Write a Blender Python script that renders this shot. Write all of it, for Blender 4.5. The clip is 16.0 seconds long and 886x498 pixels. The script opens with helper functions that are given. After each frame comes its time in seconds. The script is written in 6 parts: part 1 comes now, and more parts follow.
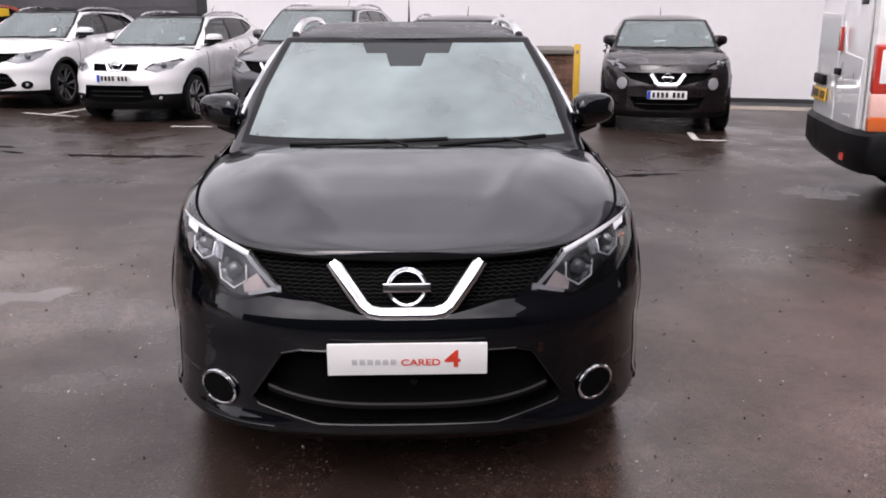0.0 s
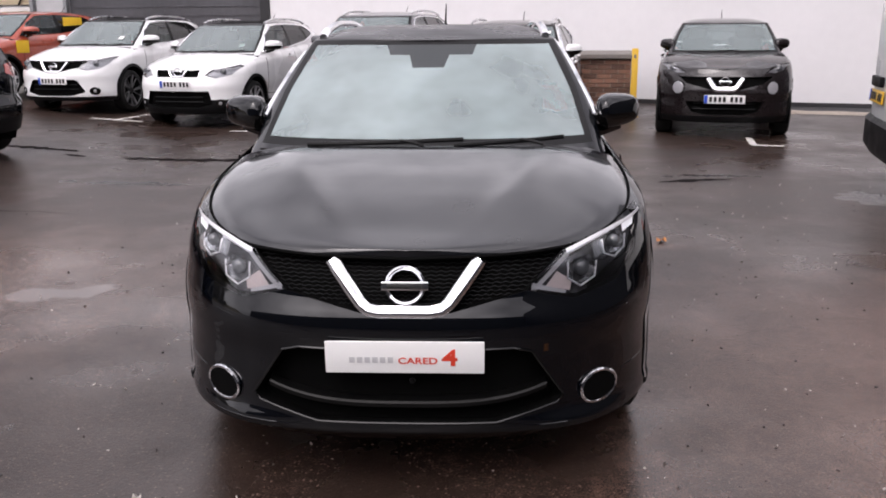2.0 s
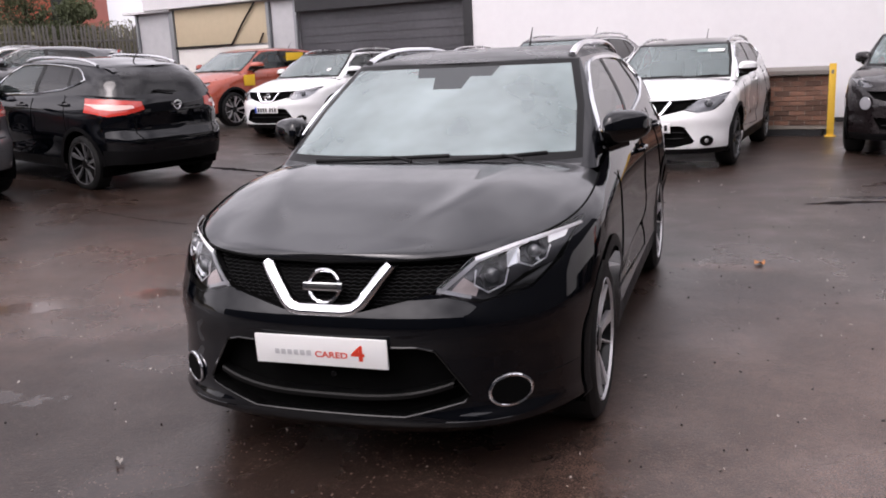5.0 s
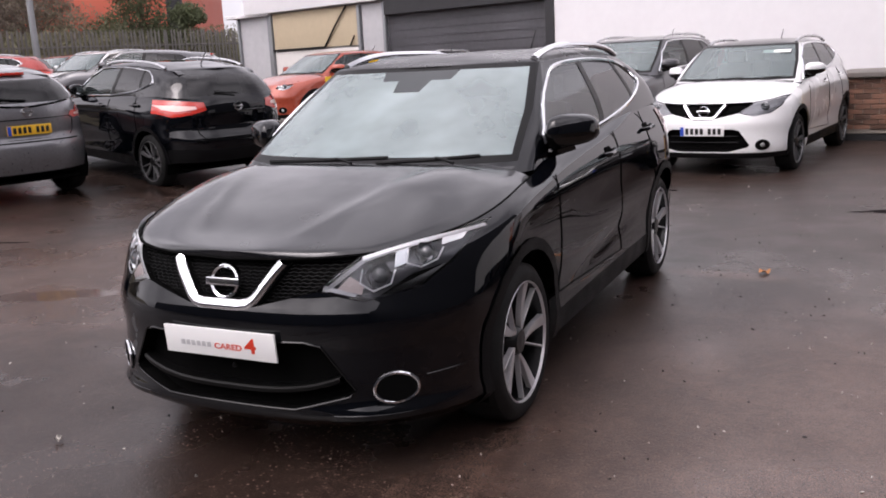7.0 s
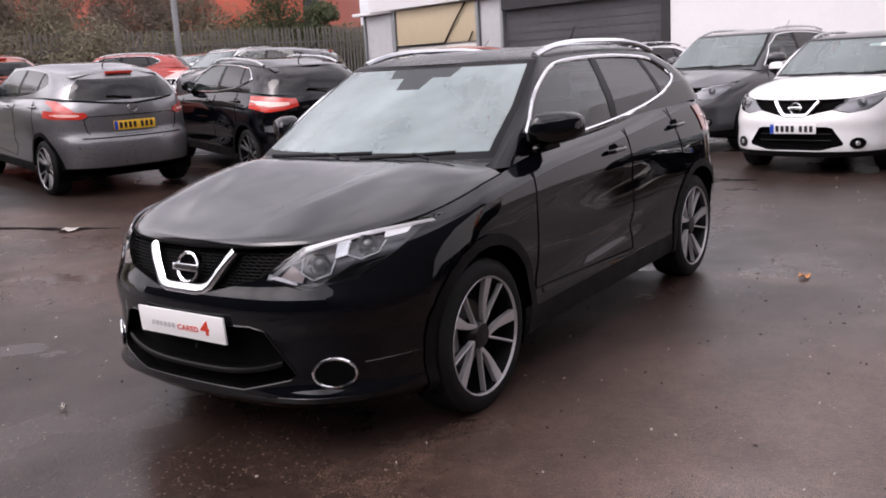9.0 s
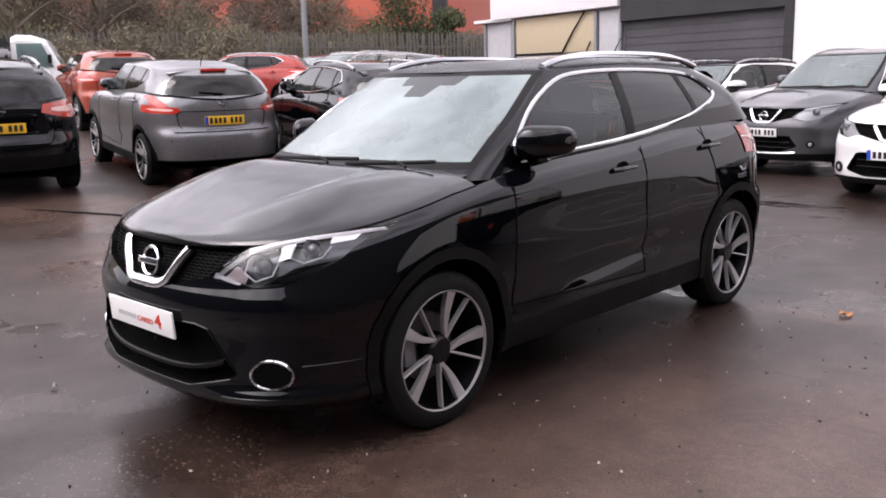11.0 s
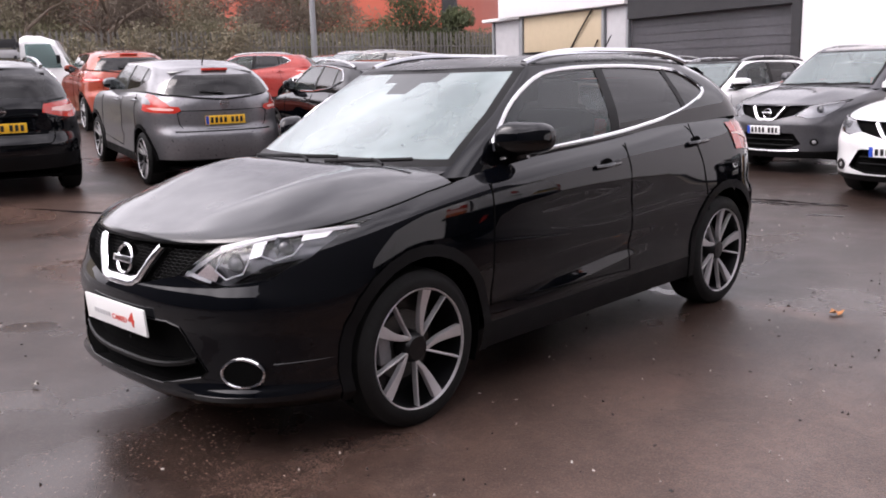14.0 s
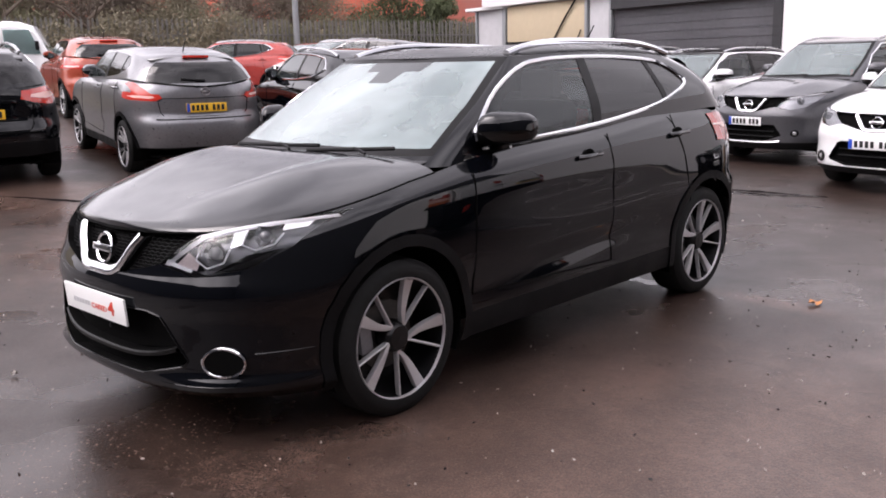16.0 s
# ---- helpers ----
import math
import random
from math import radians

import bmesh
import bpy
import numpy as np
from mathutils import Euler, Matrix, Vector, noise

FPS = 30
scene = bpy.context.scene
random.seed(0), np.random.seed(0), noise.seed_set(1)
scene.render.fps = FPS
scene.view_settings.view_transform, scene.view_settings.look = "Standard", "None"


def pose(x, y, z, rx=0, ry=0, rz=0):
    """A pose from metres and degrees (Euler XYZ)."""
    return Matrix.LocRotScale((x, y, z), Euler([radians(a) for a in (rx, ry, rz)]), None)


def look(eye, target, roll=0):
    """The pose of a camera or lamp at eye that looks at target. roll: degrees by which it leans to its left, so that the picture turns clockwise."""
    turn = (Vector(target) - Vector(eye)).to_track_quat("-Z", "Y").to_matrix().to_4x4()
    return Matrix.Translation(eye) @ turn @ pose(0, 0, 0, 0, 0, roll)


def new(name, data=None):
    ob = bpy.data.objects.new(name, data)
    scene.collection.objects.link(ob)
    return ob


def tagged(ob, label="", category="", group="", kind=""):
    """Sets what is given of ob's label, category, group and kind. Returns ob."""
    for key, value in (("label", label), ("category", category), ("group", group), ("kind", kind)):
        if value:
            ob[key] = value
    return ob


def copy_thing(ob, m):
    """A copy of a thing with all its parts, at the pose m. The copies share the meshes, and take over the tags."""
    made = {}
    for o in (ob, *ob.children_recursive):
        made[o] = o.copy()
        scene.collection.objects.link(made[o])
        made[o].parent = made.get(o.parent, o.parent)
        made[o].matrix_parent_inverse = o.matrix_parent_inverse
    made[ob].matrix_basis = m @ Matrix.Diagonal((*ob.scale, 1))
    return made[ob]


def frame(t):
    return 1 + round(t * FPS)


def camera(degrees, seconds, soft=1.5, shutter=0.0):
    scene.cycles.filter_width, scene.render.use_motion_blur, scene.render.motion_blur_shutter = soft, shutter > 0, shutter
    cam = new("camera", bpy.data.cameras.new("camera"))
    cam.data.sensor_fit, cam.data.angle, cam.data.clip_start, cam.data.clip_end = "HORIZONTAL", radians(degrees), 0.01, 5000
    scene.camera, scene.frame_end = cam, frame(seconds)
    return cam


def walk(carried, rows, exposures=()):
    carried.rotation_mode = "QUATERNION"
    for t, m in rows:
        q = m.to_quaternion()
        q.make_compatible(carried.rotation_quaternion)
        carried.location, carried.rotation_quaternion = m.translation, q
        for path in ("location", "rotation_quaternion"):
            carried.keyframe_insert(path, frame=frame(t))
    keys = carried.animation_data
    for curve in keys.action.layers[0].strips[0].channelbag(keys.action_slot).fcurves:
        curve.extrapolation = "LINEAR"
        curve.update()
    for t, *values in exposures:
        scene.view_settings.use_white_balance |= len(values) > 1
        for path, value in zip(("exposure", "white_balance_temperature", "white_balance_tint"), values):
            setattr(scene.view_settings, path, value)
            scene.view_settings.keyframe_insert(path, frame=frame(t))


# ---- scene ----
cam = camera(52.8, 16.0, soft=1.8)
PATH = [
    (0, (0.027, -3.619, 1.628), (0.09, -1.688, 1.112), 0.0),
    (0.5, (0.034, -3.615, 1.629), (0.097, -1.687, 1.102), 0.1),
    (1, (0.075, -3.62, 1.624), (0.117, -1.695, 1.082), -0.0),
    (1.5, (0.163, -3.63, 1.612), (0.119, -1.703, 1.08), 0.2),
    (2, (0.252, -3.619, 1.601), (0.164, -1.685, 1.1), -0.5),
    (2.5, (0.383, -3.608, 1.608), (0.272, -1.683, 1.076), -0.5),
    (3, (0.556, -3.594, 1.598), (0.345, -1.666, 1.109), -1.6),
    (3.5, (0.824, -3.645, 1.594), (0.475, -1.739, 1.097), -1.2),
    (4, (0.985, -3.652, 1.59), (0.536, -1.759, 1.125), -2.3),
    (4.2, (1.058, -3.652, 1.57), (0.565, -1.766, 1.123), -2.8),
    (6.3, (1.961, -3.567, 1.559), (1.205, -1.767, 1.126), -2.4),
    (6.5, (2.019, -3.526, 1.555), (1.243, -1.731, 1.135), -3.0),
    (7, (2.193, -3.419, 1.54), (1.332, -1.664, 1.121), -3.0),
    (7.5, (2.444, -3.414, 1.544), (1.503, -1.708, 1.094), -2.3),
    (8, (2.56, -3.286, 1.516), (1.585, -1.594, 1.085), -3.3),
    (8.5, (2.725, -3.206, 1.526), (1.688, -1.549, 1.102), -2.4),
    (9, (2.894, -3.127, 1.515), (1.763, -1.53, 1.102), -3.4),
    (9.2, (2.985, -3.078, 1.515), (1.819, -1.504, 1.113), -3.2),
    (11.3, (3.443, -2.58, 1.487), (2.061, -1.19, 1.091), -1.2),
    (11.5, (3.476, -2.555, 1.489), (2.075, -1.186, 1.085), -1.1),
    (12, (3.491, -2.521, 1.479), (2.067, -1.177, 1.073), -0.9),
    (12.5, (3.496, -2.515, 1.482), (2.087, -1.155, 1.072), -1.1),
    (13, (3.489, -2.509, 1.483), (2.1, -1.128, 1.077), -1.0),
    (13.5, (3.465, -2.487, 1.477), (2.092, -1.089, 1.079), -1.1),
    (14, (3.492, -2.504, 1.473), (2.116, -1.105, 1.087), -1.6),
    (14.5, (3.493, -2.506, 1.472), (2.139, -1.091, 1.067), -1.4),
    (15, (3.483, -2.495, 1.475), (2.131, -1.08, 1.062), -1.2),
    (15.5, (3.5, -2.506, 1.475), (2.149, -1.089, 1.066), -1.3),
    (16, (3.494, -2.502, 1.474), (2.149, -1.08, 1.064), -1.2),
]
walk(cam, [(t, look(eye, target, roll)) for t, eye, target, roll in PATH], [(0, 0.62, 6600, 19), (4, 0.66, 6600, 20), (9, 0.68, 6600, 21), (12, 1.02, 6600, 21), (16, 1.02, 6600, 21)])
from mathutils import interpolate
from mathutils.bvhtree import BVHTree

# ---- world and light: bright overcast ----
world = bpy.data.worlds.new("overcast_sky")
scene.world = world
world.use_nodes = True
wt = world.node_tree
sky = wt.nodes.new("ShaderNodeTexSky")
sky.sky_type, sky.sun_disc = "NISHITA", False
sky.sun_elevation, sky.sun_rotation = radians(48), radians(200)
sky.air_density, sky.dust_density, sky.ozone_density = 1.0, 6.0, 0.6
pale = wt.nodes.new("ShaderNodeHueSaturation")
pale.inputs["Saturation"].default_value = 0.12
cloud = wt.nodes.new("ShaderNodeTexNoise")
cloud.inputs["Scale"].default_value = 2.6
cloud.inputs["Detail"].default_value = 5.0
cloud_ramp = wt.nodes.new("ShaderNodeValToRGB")
cloud_ramp.color_ramp.elements[0].position, cloud_ramp.color_ramp.elements[0].color = 0.34, (0.52, 0.52, 0.54, 1)
cloud_ramp.color_ramp.elements[1].position, cloud_ramp.color_ramp.elements[1].color = 0.66, (1.45, 1.45, 1.45, 1)
veil = wt.nodes.new("ShaderNodeMix")
veil.data_type, veil.blend_type = "RGBA", "MULTIPLY"
veil.inputs[0].default_value = 1.0
wt.links.new(sky.outputs[0], pale.inputs["Color"])
wt.links.new(cloud.outputs["Fac"], cloud_ramp.inputs[0])
even = wt.nodes.new("ShaderNodeMix")
even.data_type = "RGBA"
even.inputs[0].default_value = 0.6
even.inputs[7].default_value = (6.35, 6.45, 6.75, 1)
wt.links.new(pale.outputs[0], even.inputs[6])
wt.links.new(even.outputs[2], veil.inputs[6])
# thinner, brighter cloud towards the horizon
sky_dir, sky_up, low_light, lit_cloud = wt.nodes.new("ShaderNodeTexCoord"), wt.nodes.new("ShaderNodeSeparateXYZ"), wt.nodes.new("ShaderNodeMapRange"), wt.nodes.new("ShaderNodeMix")
low_light.interpolation_type = "SMOOTHSTEP"
low_light.inputs["From Min"].default_value, low_light.inputs["From Max"].default_value = 0.15, 0.95
low_light.inputs["To Min"].default_value, low_light.inputs["To Max"].default_value = 1.02, 1.30
lit_cloud.data_type, lit_cloud.blend_type = "RGBA", "MULTIPLY"
lit_cloud.inputs[0].default_value = 1.0
wt.links.new(sky_dir.outputs["Generated"], sky_up.inputs[0])
wt.links.new(sky_up.outputs["Z"], low_light.inputs["Value"])
wt.links.new(cloud_ramp.outputs[0], lit_cloud.inputs[6])
wt.links.new(low_light.outputs[0], lit_cloud.inputs[7])
wt.links.new(lit_cloud.outputs[2], veil.inputs[7])
wt.links.new(veil.outputs[2], wt.nodes["Background"].inputs["Color"])
wt.nodes["Background"].inputs["Strength"].default_value = 0.142

sun = new("sun", bpy.data.lights.new("sun", "SUN"))
sun.data.energy, sun.data.angle, sun.data.color = 0.5, radians(25), (1.0, 0.97, 0.93)
sun.matrix_world = look((0, 0, 20), (5, 9, 0))


# ---- materials ----
def material(name, base, rough=0.5, metal=0.0, coat=0.0, spread=0.0, grain=30.0, bump=0.0, bump_scale=200.0, stain=0.0, coat_rough=0.03, spec=0.5, coat_ior=1.5):
    """A principled surface with two scales of variation in colour and roughness, and fine relief."""
    m = bpy.data.materials.new(name)
    m.use_nodes = True
    n, k = m.node_tree.nodes, m.node_tree.links
    b = n["Principled BSDF"]
    b.inputs["Base Color"].default_value = (*base, 1)
    b.inputs["Roughness"].default_value, b.inputs["Metallic"].default_value = rough, metal
    b.inputs["Coat Weight"].default_value, b.inputs["Coat Roughness"].default_value, b.inputs["Coat IOR"].default_value = coat, coat_rough, coat_ior
    b.inputs["Specular IOR Level"].default_value = spec
    tc = n.new("ShaderNodeTexCoord")
    if spread or stain:
        fine, broad = n.new("ShaderNodeTexNoise"), n.new("ShaderNodeTexNoise")
        fine.inputs["Scale"].default_value, fine.inputs["Detail"].default_value = grain, 4
        broad.inputs["Scale"].default_value, broad.inputs["Detail"].default_value = grain / 14, 3
        k.new(tc.outputs["Object"], fine.inputs["Vector"])
        k.new(tc.outputs["Object"], broad.inputs["Vector"])
        mix = n.new("ShaderNodeMath")
        mix.operation = "MULTIPLY_ADD"
        k.new(fine.outputs["Fac"], mix.inputs[0])
        mix.inputs[1].default_value = 0.55
        k.new(broad.outputs["Fac"], mix.inputs[2])
        ramp = n.new("ShaderNodeMapRange")
        ramp.inputs["From Min"].default_value, ramp.inputs["From Max"].default_value = 0.45, 1.1
        ramp.inputs["To Min"].default_value, ramp.inputs["To Max"].default_value = 1 - spread - stain, 1 + spread
        k.new(mix.outputs[0], ramp.inputs["Value"])
        tint = n.new("ShaderNodeMix")
        tint.data_type, tint.blend_type = "RGBA", "MULTIPLY"
        tint.inputs[0].default_value = 1
        tint.inputs[6].default_value = (*base, 1)
        k.new(ramp.outputs[0], tint.inputs[7])
        k.new(tint.outputs[2], b.inputs["Base Color"])
        rr = n.new("ShaderNodeMapRange")
        rr.inputs["From Min"].default_value, rr.inputs["From Max"].default_value = 0.3, 0.7
        rr.inputs["To Min"].default_value, rr.inputs["To Max"].default_value = rough * 0.8, min(1, rough * 1.2)
        k.new(broad.outputs["Fac"], rr.inputs["Value"])
        k.new(rr.outputs[0], b.inputs["Roughness"])
    if bump:
        rel, bp = n.new("ShaderNodeTexNoise"), n.new("ShaderNodeBump")
        rel.inputs["Scale"].default_value, rel.inputs["Detail"].default_value = bump_scale, 3
        bp.inputs["Strength"].default_value, bp.inputs["Distance"].default_value = bump, 0.002
        k.new(tc.outputs["Object"], rel.inputs["Vector"])
        k.new(rel.outputs["Fac"], bp.inputs["Height"])
        k.new(bp.outputs[0], b.inputs["Normal"])
    return m


def glass_material(name, tint, gloss_tint=(1, 1, 1), ior=1.5, rough=0.02, mist=0.0, patchy=0.18):
    """Thin tinted glass: a Fresnel mirror over a coloured see-through pane, misted inside by condensation."""
    m = bpy.data.materials.new(name)
    m.use_nodes = True
    n, k = m.node_tree.nodes, m.node_tree.links
    n.remove(n["Principled BSDF"])
    clear, mirror, fr, mix = n.new("ShaderNodeBsdfTransparent"), n.new("ShaderNodeBsdfGlossy"), n.new("ShaderNodeFresnel"), n.new("ShaderNodeMixShader")
    clear.inputs[0].default_value, mirror.inputs[0].default_value = (*tint, 1), (*gloss_tint, 1)
    mirror.inputs["Roughness"].default_value, fr.inputs[0].default_value = rough, ior
    k.new(fr.outputs[0], mix.inputs[0])
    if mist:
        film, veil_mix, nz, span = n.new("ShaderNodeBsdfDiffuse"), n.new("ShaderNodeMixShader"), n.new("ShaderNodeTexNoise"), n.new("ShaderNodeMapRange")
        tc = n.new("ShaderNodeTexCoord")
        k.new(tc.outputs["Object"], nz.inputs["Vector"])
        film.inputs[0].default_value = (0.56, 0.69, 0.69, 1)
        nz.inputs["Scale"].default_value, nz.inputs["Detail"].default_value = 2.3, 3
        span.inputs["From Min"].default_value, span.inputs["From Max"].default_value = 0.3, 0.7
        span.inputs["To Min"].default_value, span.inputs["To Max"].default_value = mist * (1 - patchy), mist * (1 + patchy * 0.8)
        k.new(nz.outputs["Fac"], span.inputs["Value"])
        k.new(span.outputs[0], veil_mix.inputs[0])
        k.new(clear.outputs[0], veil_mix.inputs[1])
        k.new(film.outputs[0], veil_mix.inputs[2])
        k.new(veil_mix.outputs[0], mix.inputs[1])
    else:
        k.new(clear.outputs[0], mix.inputs[1])
    k.new(mirror.outputs[0], mix.inputs[2])
    k.new(mix.outputs[0], n["Material Output"].inputs["Surface"])
    return m


PAINT = {
    "black": material("black_pearl_paint", (0.0013, 0.0017, 0.0028), 0.5, 0.0, 1.0, 0.12, 600, coat_rough=0.02, spec=0.0, coat_ior=1.52),
    "plum": material("dark_plum_paint", (0.0075, 0.005, 0.0055), 0.5, 0.0, 1.0, 0.3, 400, coat_rough=0.03, spec=0.1),
    "grey": material("gunmetal_grey_paint", (0.20, 0.20, 0.21), 0.34, 0.65, 1.0, 0.15, 500, coat_rough=0.05),
    "dark_grey": material("dark_grey_paint", (0.062, 0.062, 0.068), 0.35, 0.5, 1.0, 0.15, 500, coat_rough=0.05),
    "white": material("white_paint", (0.74, 0.74, 0.74), 0.3, 0.0, 1.0, 0.04, 20, coat_rough=0.04),
    "red": material("orange_red_paint", (0.34, 0.055, 0.025), 0.32, 0.2, 1.0, 0.1, 300, coat_rough=0.04),
    "deep_red": material("deep_red_paint", (0.36, 0.035, 0.025), 0.32, 0.2, 1.0, 0.1, 300, coat_rough=0.04),
}
# wet body black with extra sheen, so the bonnet reads brighter than the flanks
M_BONNET_SHEEN = material("wet_black_raised_sheen", (0.0016, 0.0022, 0.0038), 0.34, 0.0, 1.0, 0.5, 70, bump=0.10, bump_scale=260, coat_rough=0.05, spec=0.24, coat_ior=1.52)
M_PLASTIC = material("black_textured_plastic", (0.0045, 0.0045, 0.005), 0.5, spread=0.25, grain=60, bump=0.25, bump_scale=900, spec=0.14)
M_GLOSS = material("gloss_black_plastic", (0.002, 0.002, 0.002), 0.10, spread=0.2, grain=50)
# same black as the body, dulled so the roof mirrors less sky
M_DULL_ROOF = material("body_black_dulled_for_roof", (0.004, 0.004, 0.005), 0.28, spread=0.2, grain=60, spec=0.22)
M_FRAME = material("satin_black_frame", (0.003, 0.003, 0.003), 0.4, spread=0.2, grain=50, spec=0.2)
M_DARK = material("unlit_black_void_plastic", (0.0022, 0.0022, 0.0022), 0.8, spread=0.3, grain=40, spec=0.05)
M_TYRE = material("black_tyre_rubber", (0.009, 0.009, 0.009), 0.65, spread=0.35, grain=60, bump=0.3, bump_scale=300, spec=0.22)
M_CHROME = material("chrome", (0.82, 0.83, 0.85), 0.07, 1.0, spread=0.05, grain=30)
M_SILVER = material("satin_silver", (0.62, 0.62, 0.63), 0.28, 1.0, spread=0.08, grain=60)
M_ALLOY = material("machined_alloy", (0.62, 0.61, 0.62), 0.42, 0.75, spread=0.12, grain=90)
M_RIM = material("black_painted_alloy", (0.004, 0.004, 0.0045), 0.35, 0.0, 0.3, spread=0.3, grain=60, spec=0.2)
M_FRIT = material("printed_screen_patch", (0.022, 0.027, 0.028), 0.12, spread=0.2, grain=30)
M_ALLOY_DARK = material("dark_alloy", (0.16, 0.16, 0.165), 0.45, 0.6, spread=0.15, grain=90)
M_LAMP = material("smoked_lamp_housing", (0.10, 0.10, 0.108), 0.28, 0.7, spread=0.25, grain=30)
M_CALIPER = material("cast_caliper", (0.30, 0.30, 0.31), 0.5, 0.4, spread=0.2, grain=60)
M_DISC = material("brake_disc_steel", (0.09, 0.088, 0.085), 0.45, 0.8, spread=0.3, grain=70)
M_GLASS = glass_material("clear_green_glass", (0.50, 0.60, 0.59), mist=0.035)
M_MISTED = glass_material("misted_screen_glass", (0.46, 0.58, 0.56), mist=0.20)
# misted pane; the strong patches in its film stand in for reflected cloud
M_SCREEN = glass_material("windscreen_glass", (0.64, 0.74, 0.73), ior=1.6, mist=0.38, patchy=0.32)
M_PRIVACY = glass_material("privacy_glass", (0.05, 0.055, 0.06))
M_LENS = glass_material("clear_lamp_lens", (0.93, 0.94, 0.95), ior=1.45)
M_REFLECT = material("lamp_reflector", (0.62, 0.63, 0.65), 0.22, 0.9, spread=0.2, grain=25)
M_BULB = material("lamp_inner_grey", (0.42, 0.42, 0.43), 0.35, 0.7, spread=0.2, grain=40)
M_STRIP = material("white_light_guide", (0.86, 0.87, 0.9), 0.2, spread=0.04, grain=40)
M_PALE = material("pale_lamp_trim", (0.38, 0.38, 0.40), 0.35, 0.3, spread=0.1, grain=40)
M_PROJECT = material("projector_glass", (0.10, 0.105, 0.115), 0.05, 0.0, 1.0, spread=0.2, grain=30)
M_AMBER = material("amber_indicator", (0.55, 0.47, 0.46), 0.25, spread=0.1, grain=50)
M_TAIL = material("red_lamp_plastic", (0.50, 0.035, 0.022), 0.12, 0.0, 1.0, 0.15, 30)
M_TAILCLEAR = material("pale_pink_lamp_plastic", (0.84, 0.52, 0.46), 0.12, 0.0, 1.0, 0.12, 30)
M_SEAT = material("charcoal_cloth", (0.03, 0.03, 0.032), 0.9, spread=0.3, grain=120, bump=0.3, bump_scale=500)
M_LINER = material("pale_grey_headlining", (0.42, 0.42, 0.41), 0.9, spread=0.1, grain=80)
M_PLATE_W = material("white_plate", (0.78, 0.78, 0.77), 0.3, spread=0.03, grain=20)
M_PLATE_Y = material("yellow_plate", (0.78, 0.45, 0.03), 0.3, spread=0.05, grain=20)
M_BLUE = material("blue_plate_band", (0.02, 0.07, 0.45), 0.3, spread=0.05, grain=20)
M_INK = material("black_print", (0.01, 0.01, 0.01), 0.4, spread=0.1, grain=30)
M_INKGREY = material("grey_print", (0.48, 0.48, 0.49), 0.4, spread=0.1, grain=30)
M_INKRED = material("red_print", (0.62, 0.045, 0.02), 0.4, spread=0.1, grain=30)
M_STICKER = material("yellow_paper", (0.80, 0.50, 0.02), 0.6, spread=0.06, grain=20)
M_PAPER = material("white_paper", (0.75, 0.75, 0.74), 0.6, spread=0.05, grain=20)


# ---- mesh helpers ----
def thing(name, label, category, group="", kind="", at=None):
    ob = new(name)
    ob.empty_display_size = 0.1
    if at is not None:
        ob.matrix_world = at
    return tagged(ob, label, category, group, kind)


def part(name, bm, mat, parent=None, label="", smooth=True, sharp=35):
    """Links a bmesh as one mesh object under a thing or part."""
    bm.normal_update()
    for f in bm.faces:
        f.smooth = smooth
    if smooth:
        lim = radians(sharp)
        for e in bm.edges:
            if len(e.link_faces) == 2 and e.calc_face_angle(0) > lim:
                e.smooth = False
    me = bpy.data.meshes.new(name)
    bm.to_mesh(me)
    bm.free()
    for mt in (mat if isinstance(mat, (list, tuple)) else [mat]):
        me.materials.append(mt)
    ob = new(name, me)
    if parent is not None:
        ob.parent = parent
    if label:
        tagged(ob, label)
    return ob


def even_normals(ob, shape):
    """Takes the shading of an uncut shape over to the same surface after cutting."""
    bvh, corners, normals = shape
    out = []
    for v in ob.data.vertices:
        at, n, i, d = bvh.find_nearest(v.co)
        if i is None or d > 0.004:
            out.append(v.normal)
            continue
        w = interpolate.poly_3d_calc([corners[k][0] for k in normals[i]], at)
        n = Vector()
        for q, k in zip(w, normals[i]):
            n += corners[k][1] * q
        out.append(n.normalized())
    ob.data.normals_split_custom_set_from_vertices(out)


def uncut(bm):
    """The surface of a bmesh with its smooth normals, kept for even_normals()."""
    bm.normal_update()
    bm.verts.index_update()
    bm.faces.ensure_lookup_table()
    return BVHTree.FromBMesh(bm), [(v.co.copy(), v.normal.copy()) for v in bm.verts], [[v.index for v in f.verts] for f in bm.faces]


def curve(*knots):
    """A smooth function through (x, y) knots (monotone-limited cubic)."""
    xs, ys = np.array([k[0] for k in knots], float), np.array([k[1] for k in knots], float)
    d = np.diff(ys) / np.diff(xs)
    t = np.zeros(len(xs))
    t[0], t[-1] = d[0], d[-1]
    for i in range(1, len(xs) - 1):
        t[i] = 0 if d[i - 1] * d[i] <= 0 else 2 * d[i - 1] * d[i] / (d[i - 1] + d[i])

    def f(x):
        x = min(max(x, xs[0]), xs[-1])
        i = min(max(int(np.searchsorted(xs, x)) - 1, 0), len(xs) - 2)
        h = xs[i + 1] - xs[i]
        s = (x - xs[i]) / h
        return float((1 + 2 * s) * (1 - s) ** 2 * ys[i] + s * (1 - s) ** 2 * h * t[i] + s * s * (3 - 2 * s) * ys[i + 1] + s * s * (s - 1) * h * t[i + 1])
    return f


